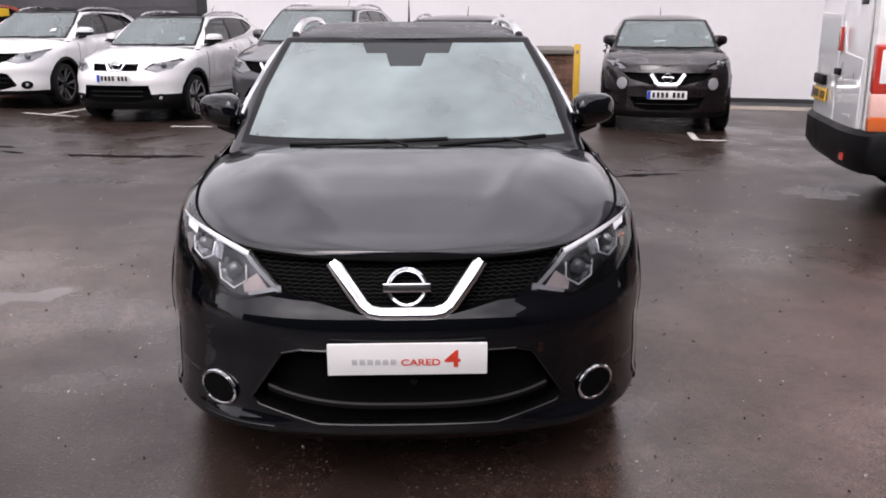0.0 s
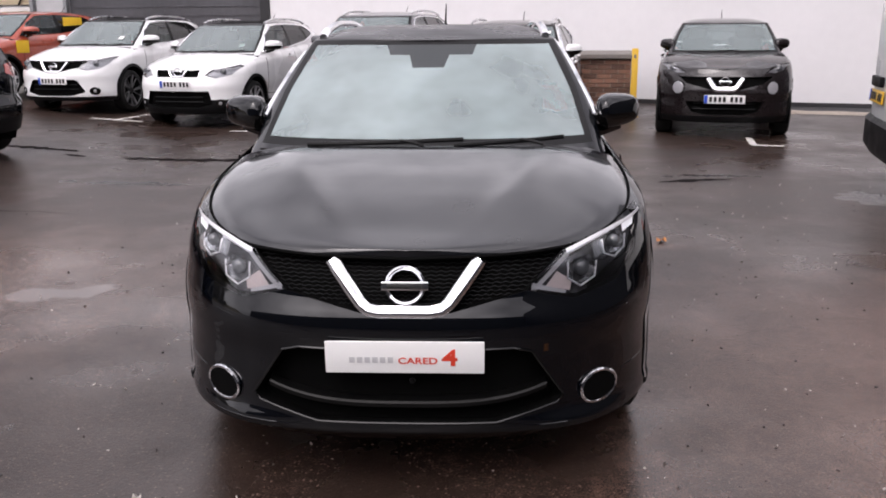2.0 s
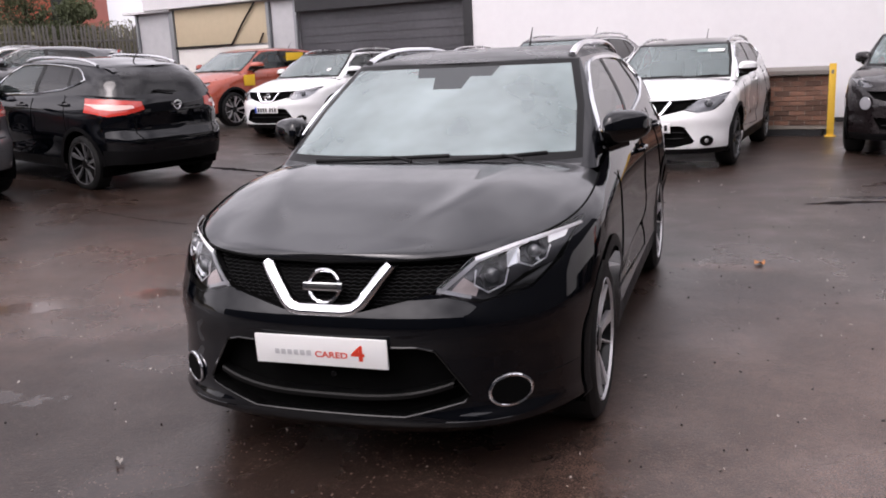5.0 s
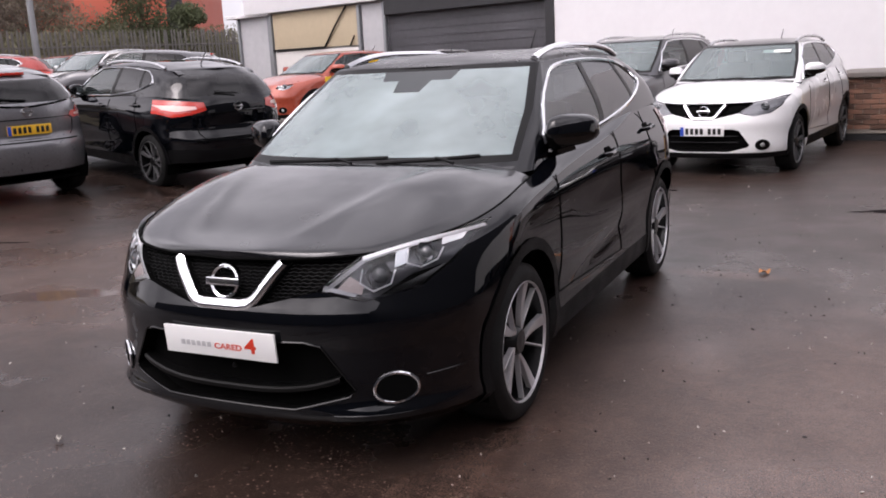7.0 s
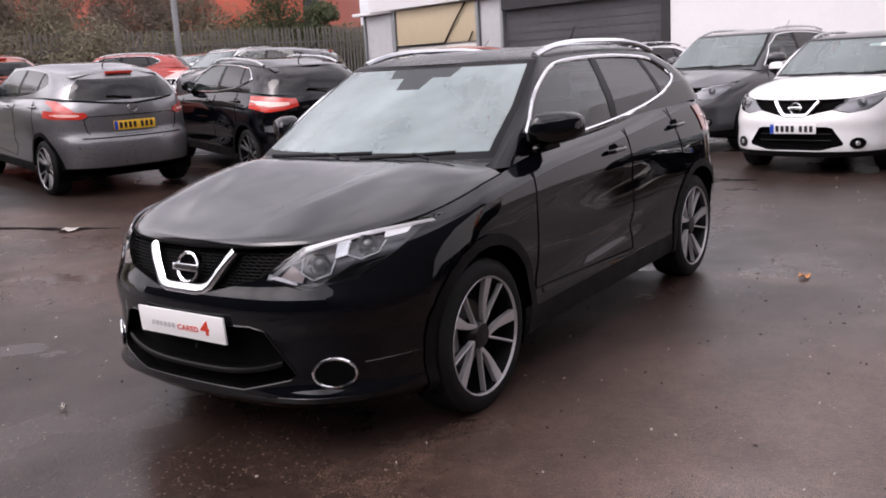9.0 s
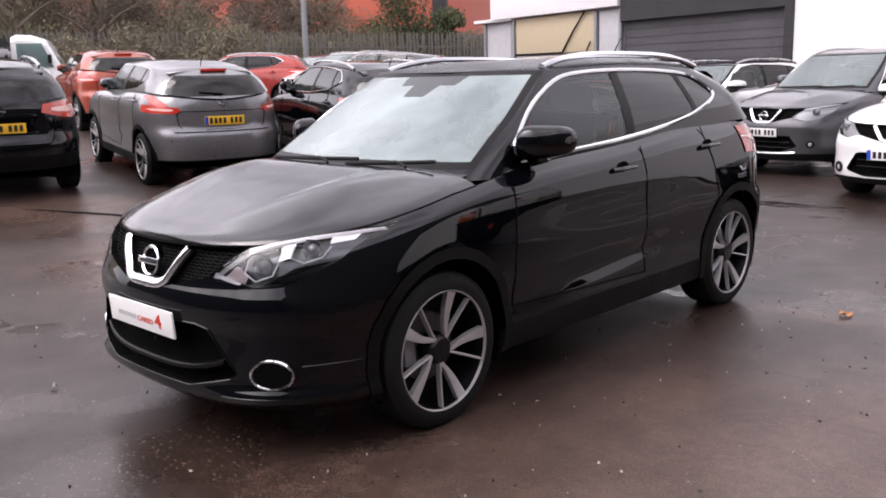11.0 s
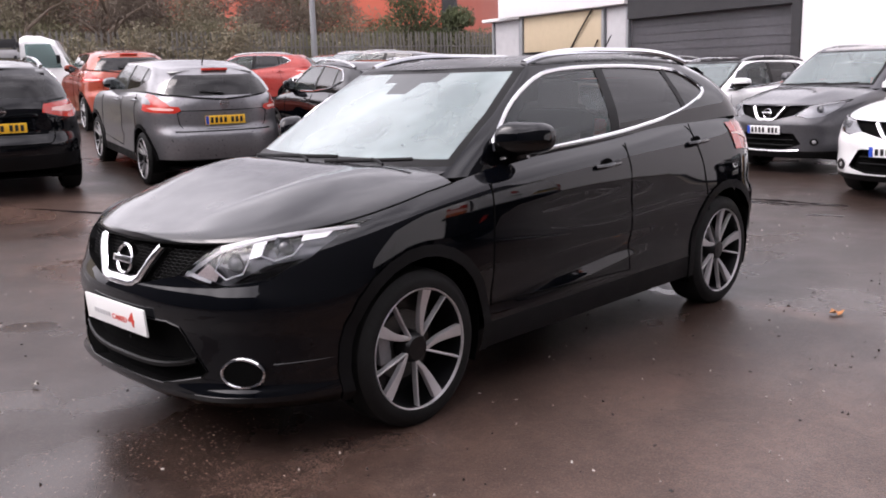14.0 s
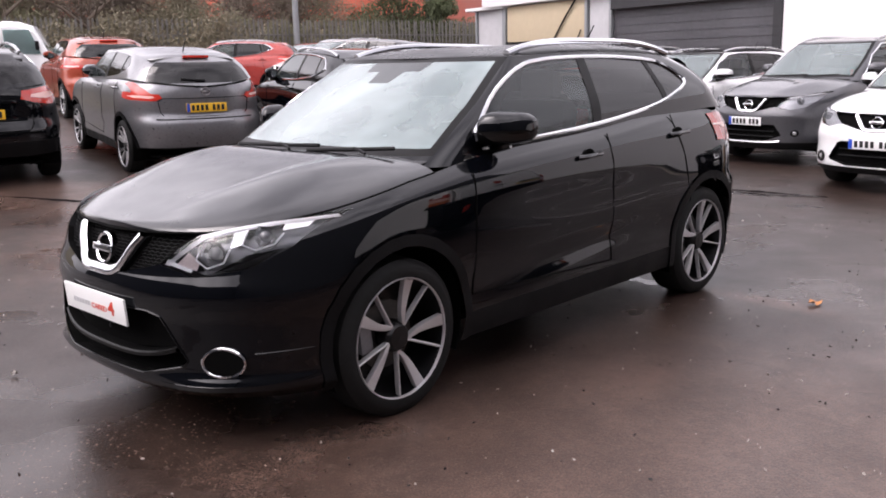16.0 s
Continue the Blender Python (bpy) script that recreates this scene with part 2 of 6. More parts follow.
def grid(rows, closed=False, bm=None):
    """Quads over rows of points."""
    bm = bm or bmesh.new()
    vs = [[bm.verts.new(p) for p in r] for r in rows]
    for a, b in zip(vs, vs[1:]):
        m = len(a)
        for i in range(m if closed else m - 1):
            quad = [a[i], a[(i + 1) % m], b[(i + 1) % m], b[i]]
            if len({tuple(v.co) for v in quad}) >= 3:
                try:
                    bm.faces.new(quad)
                except ValueError:
                    pass
    return bm


def box(bm, c, s, bevel=0.0, m=None):
    r = bmesh.ops.create_cube(bm, size=1.0, matrix=Matrix.Translation(c) @ Matrix.Diagonal((*s, 1)) if m is None else m @ Matrix.Translation(c) @ Matrix.Diagonal((*s, 1)))
    if bevel:
        es = list({e for v in r["verts"] for e in v.link_edges})
        bmesh.ops.bevel(bm, geom=es, offset=bevel, segments=2, affect="EDGES", profile=0.6)
    return bm


def tube(points, radius, sides=8, closed=False, flat=1.0, bm=None, up=(0, 0, 1)):
    """A tube swept along points; flat squashes it along the up direction."""
    pts = [Vector(p) for p in points]
    rows = []
    n = len(pts)
    for i, p in enumerate(pts):
        a = pts[i - 1] if (i or closed) else pts[0]
        b = pts[(i + 1) % n] if (i < n - 1 or closed) else pts[-1]
        t = (b - a).normalized()
        s = t.cross(Vector(up))
        s = s.normalized() if s.length > 1e-4 else t.orthogonal().normalized()
        u = s.cross(t)
        rad = radius(i / max(1, n - 1)) if callable(radius) else radius
        rows.append([p + s * (math.cos(q) * rad) + u * (math.sin(q) * rad * flat) for q in (2 * math.pi * j / sides for j in range(sides))])
    if closed:
        rows.append(rows[0])
    bm = grid(rows, True, bm)
    if not closed:
        bmesh.ops.holes_fill(bm, edges=[e for e in bm.edges if e.is_boundary], sides=sides)
    bmesh.ops.remove_doubles(bm, verts=bm.verts, dist=1e-6)
    bmesh.ops.recalc_face_normals(bm, faces=bm.faces)
    return bm


def lathe(profile, seg=40, axis="x"):
    """Turns (offset along the axis, radius) pairs about the axis."""
    rows = []
    for j in range(seg + 1):
        a = 2 * math.pi * j / seg
        rows.append([(o, r * math.cos(a), r * math.sin(a)) for o, r in profile])
    bm = grid(rows)
    bmesh.ops.remove_doubles(bm, verts=bm.verts, dist=1e-6)
    bmesh.ops.recalc_face_normals(bm, faces=bm.faces)
    return bm


def slab(outline, thick, axis_m, bevel=0.0):
    """A plate from a 2D outline, extruded along +z of axis_m."""
    bm = bmesh.new()
    f = bm.faces.new([bm.verts.new((x, y, 0)) for x, y in outline])
    r = bmesh.ops.extrude_face_region(bm, geom=[f])
    bmesh.ops.translate(bm, verts=[g for g in r["geom"] if isinstance(g, bmesh.types.BMVert)], vec=(0, 0, thick))
    bmesh.ops.recalc_face_normals(bm, faces=bm.faces)
    if bevel:
        bmesh.ops.bevel(bm, geom=list(bm.edges), offset=bevel, segments=1, affect="EDGES")
    bm.transform(axis_m)
    return bm


def inside(poly, u, v):
    for (a, b), (c, d) in zip(poly, poly[1:] + poly[:1]):
        if (c - a) * (v - b) - (d - b) * (u - a) < -1e-7:
            return False
    return True


def cut_out(bm, poly, axes, ok):
    """Cuts a convex outline (in the plane of two axes) through the faces that pass ok(centre) and takes those inside out as a new bmesh."""
    i, j = axes
    area = sum(a[0] * b[1] - b[0] * a[1] for a, b in zip(poly, poly[1:] + poly[:1]))
    poly = list(poly) if area > 0 else list(reversed(poly))
    lo = [min(p[q] for p in poly) - 0.15 for q in (0, 1)]
    hi = [max(p[q] for p in poly) + 0.15 for q in (0, 1)]
    for a, b in zip(poly, poly[1:] + poly[:1]):
        co, no = [0.0] * 3, [0.0] * 3
        co[i], co[j] = a
        no[i], no[j] = b[1] - a[1], a[0] - b[0]
        fs = []
        for f in bm.faces:
            c = f.calc_center_median()
            if lo[0] < c[i] < hi[0] and lo[1] < c[j] < hi[1] and ok(c):
                fs.append(f)
        es = {e for f in fs for e in f.edges}
        vs = {v for f in fs for v in f.verts}
        bmesh.ops.bisect_plane(bm, geom=fs + list(es) + list(vs), plane_co=co, plane_no=no, dist=1e-5)
    picked = []
    for f in bm.faces:
        c = f.calc_center_median()
        if lo[0] < c[i] < hi[0] and lo[1] < c[j] < hi[1] and ok(c) and inside(poly, c[i], c[j]):
            picked.append(f)
    return take(bm, picked)


def take(bm, faces):
    out, made = bmesh.new(), {}
    for f in faces:
        vs = []
        for v in f.verts:
            if v not in made:
                made[v] = out.verts.new(v.co)
            vs.append(made[v])
        out.faces.new(vs)
    bmesh.ops.delete(bm, geom=faces, context="FACES")
    return out


def merge(*bms):
    out = bms[0]
    for b in bms[1:]:
        made = {v: out.verts.new(v.co) for v in b.verts}
        for f in b.faces:
            out.faces.new([made[v] for v in f.verts])
        b.free()
    return out


def shifted(bm, d, shrink=1.0):
    """A copy of a patch, moved d metres along its normals and shrunk about its middle."""
    c = bm.copy()
    c.normal_update()
    mid = sum((v.co for v in c.verts), Vector()) / max(1, len(c.verts))
    for v, n in [(v, v.normal.copy()) for v in c.verts]:
        v.co = mid + (v.co - mid) * shrink + n * d
    return c


def islands(bm):
    """The separate pieces of a bmesh, each as a bmesh of its own."""
    left, out = set(bm.faces), []
    while left:
        todo, piece = [left.pop()], []
        while todo:
            f = todo.pop()
            piece.append(f)
            for e in f.edges:
                for g in e.link_faces:
                    if g in left:
                        left.remove(g)
                        todo.append(g)
        nb, made = bmesh.new(), {}
        for f in piece:
            for v in f.verts:
                if v not in made:
                    made[v] = nb.verts.new(v.co)
            nb.faces.new([made[v] for v in f.verts])
        out.append(nb)
    return out


def recess(bm, depth):
    """A patch sunk by depth, with the walls that join it to its old outline."""
    c = shifted(bm, -depth)
    bm.verts.index_update()
    bm.verts.ensure_lookup_table()
    c.verts.ensure_lookup_table()
    edges = [(e.verts[0].index, e.verts[1].index) for e in bm.edges if len(e.link_faces) == 1]
    tops = {i: c.verts.new(bm.verts[i].co) for i in {i for e in edges for i in e}}
    c.verts.ensure_lookup_table()
    for i, j in edges:
        c.faces.new((tops[i], tops[j], c.verts[j], c.verts[i]))
    bmesh.ops.recalc_face_normals(c, faces=c.faces)
    return c


def rim_points(bm):
    """The outline of a patch, in order (longest loop)."""
    nxt = {}
    for e in bm.edges:
        if len(e.link_faces) == 1:
            lp = e.link_loops[0]
            nxt[lp.vert] = lp.link_loop_next.vert
    best, seen = [], set()
    for s in list(nxt):
        if s in seen:
            continue
        loop, v = [], s
        while v in nxt and v not in seen:
            seen.add(v)
            loop.append(v.co.copy())
            v = nxt[v]
        if len(loop) > len(best):
            best = loop
    return best


# ---- cars ----
CROSSOVER = dict(kind="crossover",
    base=0.21, wheelbase=2.646, track=0.775, tyre=0.342, rim=0.262, hub=0.335,
    front=((0.18, -0.80), (0.25, -0.865), (0.33, -0.885), (0.50, -0.885), (0.60, -0.895), (0.64, -0.89), (0.70, -0.865), (0.80, -0.83), (0.86, -0.795), (1.0, -0.70)),
    rear=((0.2, 3.30), (0.35, 3.42), (0.55, 3.47), (0.68, 3.46), (0.74, 3.40), (0.95, 3.40), (1.05, 3.39), (1.2, 3.32)),
    width=((0.18, 0.85), (0.28, 0.885), (0.36, 0.892), (0.50, 0.888), (0.58, 0.898), (0.75, 0.903), (0.90, 0.897), (0.96, 0.885), (1.05, 0.855), (1.12, 0.825), (1.25, 0.79)),
    nose=((0.2, 0.66), (0.45, 0.68), (0.60, 0.715), (0.75, 0.74), (0.95, 0.82)), nose_n=2.78,
    top=((0, 0.845), (0.45, 0.858), (0.75, 0.905), (1.0, 0.985), (1.2, 1.055), (1.5, 1.115), (1.8, 1.18), (2.0, 1.20), (2.5, 1.17), (3.0, 1.12)),
    bonnet_crown=((-0.9, 0.0), (-0.7, 0.034), (-0.4, 0.080), (-0.15, 0.100), (0.05, 0.095), (0.16, 0.080), (0.3, 0.062), (0.6, 0.05)), cowl=0.30,
    gh_base=((0.0, 1.06), (1.0, 1.05), (1.5, 1.11), (2.0, 1.19), (3.0, 1.12)),
    gh_front=((0, 0.10), (1, 0.945)), gh_rear=((0, 3.37), (0.7, 3.20), (1, 3.00)), gh_width=((0, 0.805), (0.35, 0.765), (0.75, 0.68), (1, 0.615)),
    gh_nose=((0, 0.32), (1, 0.12)), gh_top=((0, 1.488), (1.0, 1.497), (1.4, 1.508), (1.8, 1.502), (2.2, 1.475), (3.0, 1.475)),
    roof_crown=((0.9, 0.0), (1.3, 0.045), (2.0, 0.058), (2.7, 0.045), (3.05, 0.02)),
    screen=((-0.705, 1.095), (0.705, 1.095), (0.662, 1.28), (0.582, 1.474), (-0.582, 1.474), (-0.662, 1.28)),
    dlo=((0.50, 1.075), (1.54, 1.125), (2.20, 1.20), (2.52, 1.285), (2.63, 1.335), (2.52, 1.41), (2.40, 1.458), (2.05, 1.482), (1.70, 1.488), (1.35, 1.482), (1.10, 1.458), (0.80, 1.33)),
    panes=(((0.40, 1.0), (1.53, 1.0), (1.61, 1.6), (0.40, 1.6)), ((1.61, 1.0), (2.20, 1.0), (2.31, 1.20), (2.21, 1.6), (1.69, 1.6)), ((2.36, 1.21), (2.9, 1.21), (2.9, 1.6), (2.25, 1.6))),
    back_glass=((-0.60, 1.17), (0.60, 1.17), (0.52, 1.42), (-0.52, 1.42)),
    headlamp=((0.395, 0.735), (0.56, 0.695), (0.72, 0.725), (0.80, 0.80), (0.84, 0.915), (0.70, 0.895), (0.535, 0.857)),
    grille=((-0.515, 0.88), (-0.525, 0.85), (-0.40, 0.735), (-0.15, 0.675), (0.15, 0.675), (0.40, 0.735), (0.525, 0.85), (0.515, 0.88)),
    vee=((-0.247, 0.836), (-0.129, 0.674), (0.129, 0.674), (0.247, 0.836)), vee_w=0.046, badge_z=0.755,
    mouth=((-0.355, 0.553), (-0.415, 0.537), (-0.465, 0.462), (-0.528, 0.368), (-0.505, 0.343), (-0.30, 0.292), (0.30, 0.292), (0.505, 0.343), (0.528, 0.368), (0.465, 0.462), (0.415, 0.537), (0.355, 0.553)),
    tail=((0.44, 1.000), (0.62, 0.950), (0.80, 0.918), (0.93, 0.98), (0.95, 1.125), (0.80, 1.123), (0.46, 1.092)), tail_y=2.78,
    fog=(0.655, 0.368, 0.083, 0.056), plate_z=0.533, rear_plate_z=0.84, rear_badge_z=1.03,
    mirror=(0.73, 1.165), handles=((1.38, 0.985), (2.33, 1.035)), rails=True, sill=0.36,
    doors=((0.44, 0.44), (1.585, 0.40), (2.42, 0.62)), arch=0.380, clad=0.050, spokes=5, lid=(0.62, 1.02))


def car(spec, paint, label, at, category="car", group="", fine=False, plate=None, roof_mat=None, no_front=False, stickers=(), wheel_mat=None, name="car"):
    """A whole car: one empty with its body panels, glass, lamps, wheels and trim as parts. Its nose looks along -y, front axle over the origin."""
    s = spec
    pm = PAINT[paint]
    key = spec["kind"]
    if not fine and key in BUILT:
        # another of a kind already built: the same meshes in other paint
        first, first_paint, first_roof, near_front, near_back, near_side, GF, GW = BUILT[key]
        root = copy_thing(first, at)
        tagged(root, label, category, group)
        for o in list(root.children_recursive):
            if o.name.split(".")[0] in EXTRAS:
                bpy.data.objects.remove(o)
                continue
            if o.type == "MESH" and o.data.materials and o.data.materials[0] in (first_paint, first_roof) and o.data.materials[0] is not None:
                want = (roof_mat or pm) if o.name.split(".")[0] == "roof" else pm
                if o.data.materials[0] is not want and (o.data.materials[0] is first_paint or o.name.split(".")[0] == "roof"):
                    o.material_slots[0].link = "OBJECT"
                    o.material_slots[0].material = want
        dress(root, s, plate, stickers, near_front, near_back, near_side, GF, GW, fine)
        return root
    root = thing(name, label, category, group, at=at)
    F, R, W, D, TOP = curve(*s["front"]), curve(*s["rear"]), curve(*s["width"]), curve(*s["nose"]), curve(*s["top"])
    CR = curve(*s["bonnet_crown"])
    GB, GF, GR, GW, GN, GT, RC = (curve(*s[k]) for k in ("gh_base", "gh_front", "gh_rear", "gh_width", "gh_nose", "gh_top", "roof_crown"))
    wb, nn = s["wheelbase"], s["nose_n"]
    na, ns, nr, nl = (30, 34, 16, 30) if fine else (16, 18, 10, 15)

    def plan(p, w, f, d, r, dr, n, nrr=3.2):
        if p <= 1:
            th = math.pi / 2 * p ** 1.35
            return w * math.sin(th) ** (2 / n), f + d * (1 - math.cos(th))
        if p <= 2:
            return w, f + d + (p - 1) * (r - dr - f - d)
        th = math.pi / 2 * (3 - p) ** 1.35
        return w * math.sin(th) ** (2 / nrr), r - dr * (1 - math.cos(th))

    def swell(y, z):
        g = math.exp(-((y / 0.5) ** 2)) + math.exp(-(((y - wb) / 0.5) ** 2))
        hollow = math.exp(-(((y - wb / 2) / 0.75) ** 2))
        return 0.014 * g * math.exp(-(((z - 0.62) / 0.3) ** 2)) - 0.018 * hollow * math.exp(-(((z - 0.46 - 0.085 * (y - 0.6)) / 0.05) ** 2)) - 0.010 * hollow * math.exp(-(((z - 0.80) / 0.10) ** 2))

    def low(p, q):
        a = abs(p)
        zt = TOP(a)
        foot = s["base"] + (0.03 if 1 < a < 2 else 0.0) + (min(0.14, 0.03 + 0.45 * (a - 2)) if a >= 2 else 0.0)
        z = foot + q * (zt - foot)
        w = W(z)
        k = max(0.0, (q - 0.9) / 0.1)
        w -= 0.045 * k * k * (1 if a < 2.2 else 0.4)
        x, y = plan(a, w, F(z), D(z), R(z), 0.62, nn)
        if 0.35 < a < 2.6:
            x += swell(y, z) * min(1, (a - 0.35) / 0.3) * min(1, (2.6 - a) / 0.3)
        if fine and a < 1:
            chin = math.exp(-(((z - 0.262) / 0.034) ** 2))
            y -= chin * (0.018 + 0.024 * math.exp(-(((x - 0.60) / 0.19) ** 2)))
            x += 0.016 * chin * min(1, x / 0.7)
        return Vector((math.copysign(x, p), y, z))

    ps = [na and i / na for i in range(na)] + [1 + i / ns for i in range(ns)] + [2 + i / nr for i in range(nr + 1)]
    allp = [-p for p in reversed(ps)] + ps[1:]
    body = grid([[low(p, q / nl) for p in allp] for q in range(nl + 1)])
    bmesh.ops.recalc_face_normals(body, faces=body.faces)
    whole = uncut(body)

    def fy(x, z, out=0.0):
        """The nose's surface at a place seen from the front."""
        w = W(z)
        t = min(0.999, abs(x) / w)
        return F(z) + D(z) * (1 - math.sqrt(1 - t ** nn)) - out

    def sx(y, z, out=0.0):
        """The flank's surface at a place seen from the side."""
        w = W(z)
        f, d, r = F(z), D(z), R(z)
        if y < f + d:
            w *= max(0.0, 1 - max(0, (f + d - y) / d) ** 2) ** (1 / nn)
        elif y > r - 0.62:
            w *= max(0.0, 1 - ((y - r + 0.62) / 0.62) ** 2) ** (1 / 3.2)
        return w + swell(y, z) + out

    def ry(x, z, out=0.0):
        w = W(z)
        t = min(0.999, abs(x) / w)
        return R(z) - 0.62 * (1 - math.sqrt(1 - t ** 3.2)) + out

    # wheel openings, claddings, sills
    def circle(c, r, n=28):
        return [(c + r * math.cos(2 * math.pi * i / n), s["hub"] + 0.02 + r * math.sin(2 * math.pi * i / n)) for i in range(n)]

    clad = None
    for sg in (1, -1):
        near = lambda c, sg=sg: c.x * sg > 0.3
        for c in (0.0, wb):
            cut_out(body, circle(c, s["arch"]), (1, 2), near).free()
            ring = cut_out(body, circle(c, s["arch"] + s["clad"]), (1, 2), near)
            ring2 = shifted(ring, 0.008)
            ring.free()
            part("wheel_arch_trim", ring2, M_PLASTIC, root, "black plastic wheel arch trim")
            liner = [[(sg * (0.52 + 0.34 * k), c + (s["arch"] + 0.012) * math.cos(a), s["hub"] + 0.02 + (s["arch"] + 0.012) * math.sin(a)) for a in (math.radians(-25 + 230 * i / 18) for i in range(19))] for k in (0, 1)]
            lin = grid(liner)
            bk = [lin.verts.new((sg * 0.52, c + (s["arch"] + 0.012) * math.cos(a), s["hub"] + 0.02 + (s["arch"] + 0.012) * math.sin(a))) for a in (math.radians(-25 + 230 * i / 18) for i in range(19))]
            lin.faces.new(bk)
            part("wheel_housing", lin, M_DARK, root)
        sill = cut_out(body, [(s["arch"], 0.0), (wb - s["arch"], 0.0), (wb - s["arch"], s["sill"] + 0.01), (s["arch"], s["sill"])], (1, 2), near)
        part("sill", sill, M_PLASTIC, root, "black plastic sill")

    # nose openings
    front = lambda c: c.y < 0.2
    if not no_front:
        lamps = []
        for sg in (1, -1):
            poly = [(sg * x, z) for x, z in s["headlamp"]]
            lens = cut_out(body, poly, (0, 2), lambda c, sg=sg: c.y < 0.1 and c.x * sg > 0.1)
            lamps.append((sg, lens))
        g = cut_out(body, list(s["grille"]), (0, 2), front)
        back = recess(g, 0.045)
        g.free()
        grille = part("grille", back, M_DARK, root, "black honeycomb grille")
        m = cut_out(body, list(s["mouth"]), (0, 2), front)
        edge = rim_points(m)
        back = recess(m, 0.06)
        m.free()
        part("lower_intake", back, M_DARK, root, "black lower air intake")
        lip_z = s.get("lip_z", min(z for x, z in s["mouth"]) - 0.015)
        lip = cut_out(body, [(-0.95, 0.05), (0.95, 0.05), (0.95, lip_z), (-0.95, lip_z)], (0, 2), lambda c: c.y < -0.2)
        part("front_lip", lip, pm if fine else M_PLASTIC, root, "black front lip")
        for sg, lens in lamps:
            lamp_parts(root, s, sg, lens, fy, fine)
        nose_trim(root, s, fy, fine, edge)
    tails = []
    for sg in (1, -1):
        tl = cut_out(body, [(sg * x, z) for x, z in s["tail"]], (0, 2), lambda c, sg=sg: c.y > s["tail_y"] and c.x * sg > 0.2)
        if s.get("tail_arm"):
            tl = merge(tl, cut_out(body, [(sg * x, z) for x, z in s["tail_arm"]], (0, 2), lambda c, sg=sg: c.y > s["tail_y"] and c.x * sg > 0.2))
        tails.append((sg, tl))
    low_back = cut_out(body, [(-0.95, 0.05), (0.95, 0.05), (0.95, s.get("bumper_z", 0.52)), (-0.95, s.get("bumper_z", 0.52))], (0, 2), lambda c: c.y > wb + 0.42)
    part("rear_bumper", low_back, M_PLASTIC, root, "black plastic lower rear bumper")
    even_normals(part("body", body, pm, root), whole)
    for sg, tl in tails:
        cx, cz = (sum(p[k] for p in s["tail"]) / len(s["tail"]) for k in (0, 1))
        strip = cut_out(tl.copy(), [(sg * (cx + (x - cx) * 0.60), cz + (z - cz) * 0.34) for x, z in s["tail"]], (0, 2), lambda c: True)
        inner = shifted(strip, 0.009)
        strip.free()
        lamp = part("tail_lamp", shifted(tl, 0.006), M_TAIL, root, "red tail lamp")
        tl.free()
        part("reversing_lens", inner, M_TAILCLEAR, lamp, "pale lens")

    # bonnet
    es = [p for p in ps if low(p, 1).y < s["cowl"]]
    nb = 56 if fine else 20
    rows = []
    for p in es:
        e = low(p, 1)
        xe = abs(e.x) - 0.004
        run = min(1, max(0, (e.y + 0.72) / 0.95))
        crest = 0.40 + 0.26 * run
        rows.append([(xe * u, e.y, e.z + 0.004 + CR(e.y) * (1 - abs(u) ** (5.0 if fine else 3.0)) - (0.006 if abs(u) > 0.99 else 0) + 0.014 * math.sin(math.pi * run * 0.95) ** 1.3 * (math.exp(-((abs(u) - crest) / 0.20) ** 2) if abs(u) > crest else math.exp(-((abs(u) - crest) / 0.085) ** 2))) for u in (2 * i / nb - 1 for i in range(nb + 1))])
    bon = grid(rows)
    bmesh.ops.remove_doubles(bon, verts=bon.verts, dist=1e-5)
    bmesh.ops.recalc_face_normals(bon, faces=bon.faces)
    part("bonnet", bon, M_BONNET_SHEEN if fine else pm, root, "black bonnet wet with fine rain, its sheen raised" if fine else "")
    sill_y = lambda x, q: GF(q) + GN(q) * (1 - math.sqrt(max(0.0, 1 - (abs(x) / GW(q)) ** 2.5)))
    cw = grid([[(x, sill_y(x, 0.05) + dy, GB(0) + dz - 0.02 * (x / 0.7) ** 2) for x in (0.74 * (2 * i / 16 - 1) for i in range(17))] for dy, dz in ((-0.14, -0.06), (-0.05, -0.004), (0.0, 0.008), (0.08, 0.02))])
    bmesh.ops.recalc_face_normals(cw, faces=cw.faces)
    part("scuttle_panel", cw, M_GLOSS if fine else M_PLASTIC, root, "black plastic scuttle panel")

    # greenhouse
    def green(p, q):
        a = abs(p)
        b = GB(a) - 0.03
        z = b + q * (GT(a) - b)
        x, y = plan(a, GW(q), GF(q), GN(q), GR(q), 0.5, 2.5, 2.8)
        return Vector((math.copysign(x, p), y, z))

    ng = 16 if fine else 9
    gh = grid([[green(p, q / ng) for p in allp] for q in range(ng + 1)])
    bmesh.ops.recalc_face_normals(gh, faces=gh.faces)
    whole = uncut(gh)
    screen = cut_out(gh, list(s["screen"]), (0, 2), lambda c: c.y < 1.75)
    sz0, sz1 = min(z for x, z in s["screen"]), max(z for x, z in s["screen"])
    surround = cut_out(gh, [(x * 1.05, z + (0.02 if z == sz1 else (-0.03 if z == sz0 else 0))) for x, z in s["screen"]], (0, 2), lambda c: c.y < 1.75)
    even_normals(part("windscreen_surround", surround, M_FRAME, root, "black windscreen surround"), whole)
    dlos = []
    for sg in (1, -1):
        dlos.append((sg, cut_out(gh, rounded(s["dlo"], 2 if fine else 0), (1, 2), lambda c, sg=sg: c.x * sg > 0.35)))
    bg = cut_out(gh, list(s["back_glass"]), (0, 2), lambda c: c.y > wb)
    even_normals(part("cabin_shell", gh, pm, root), whole)
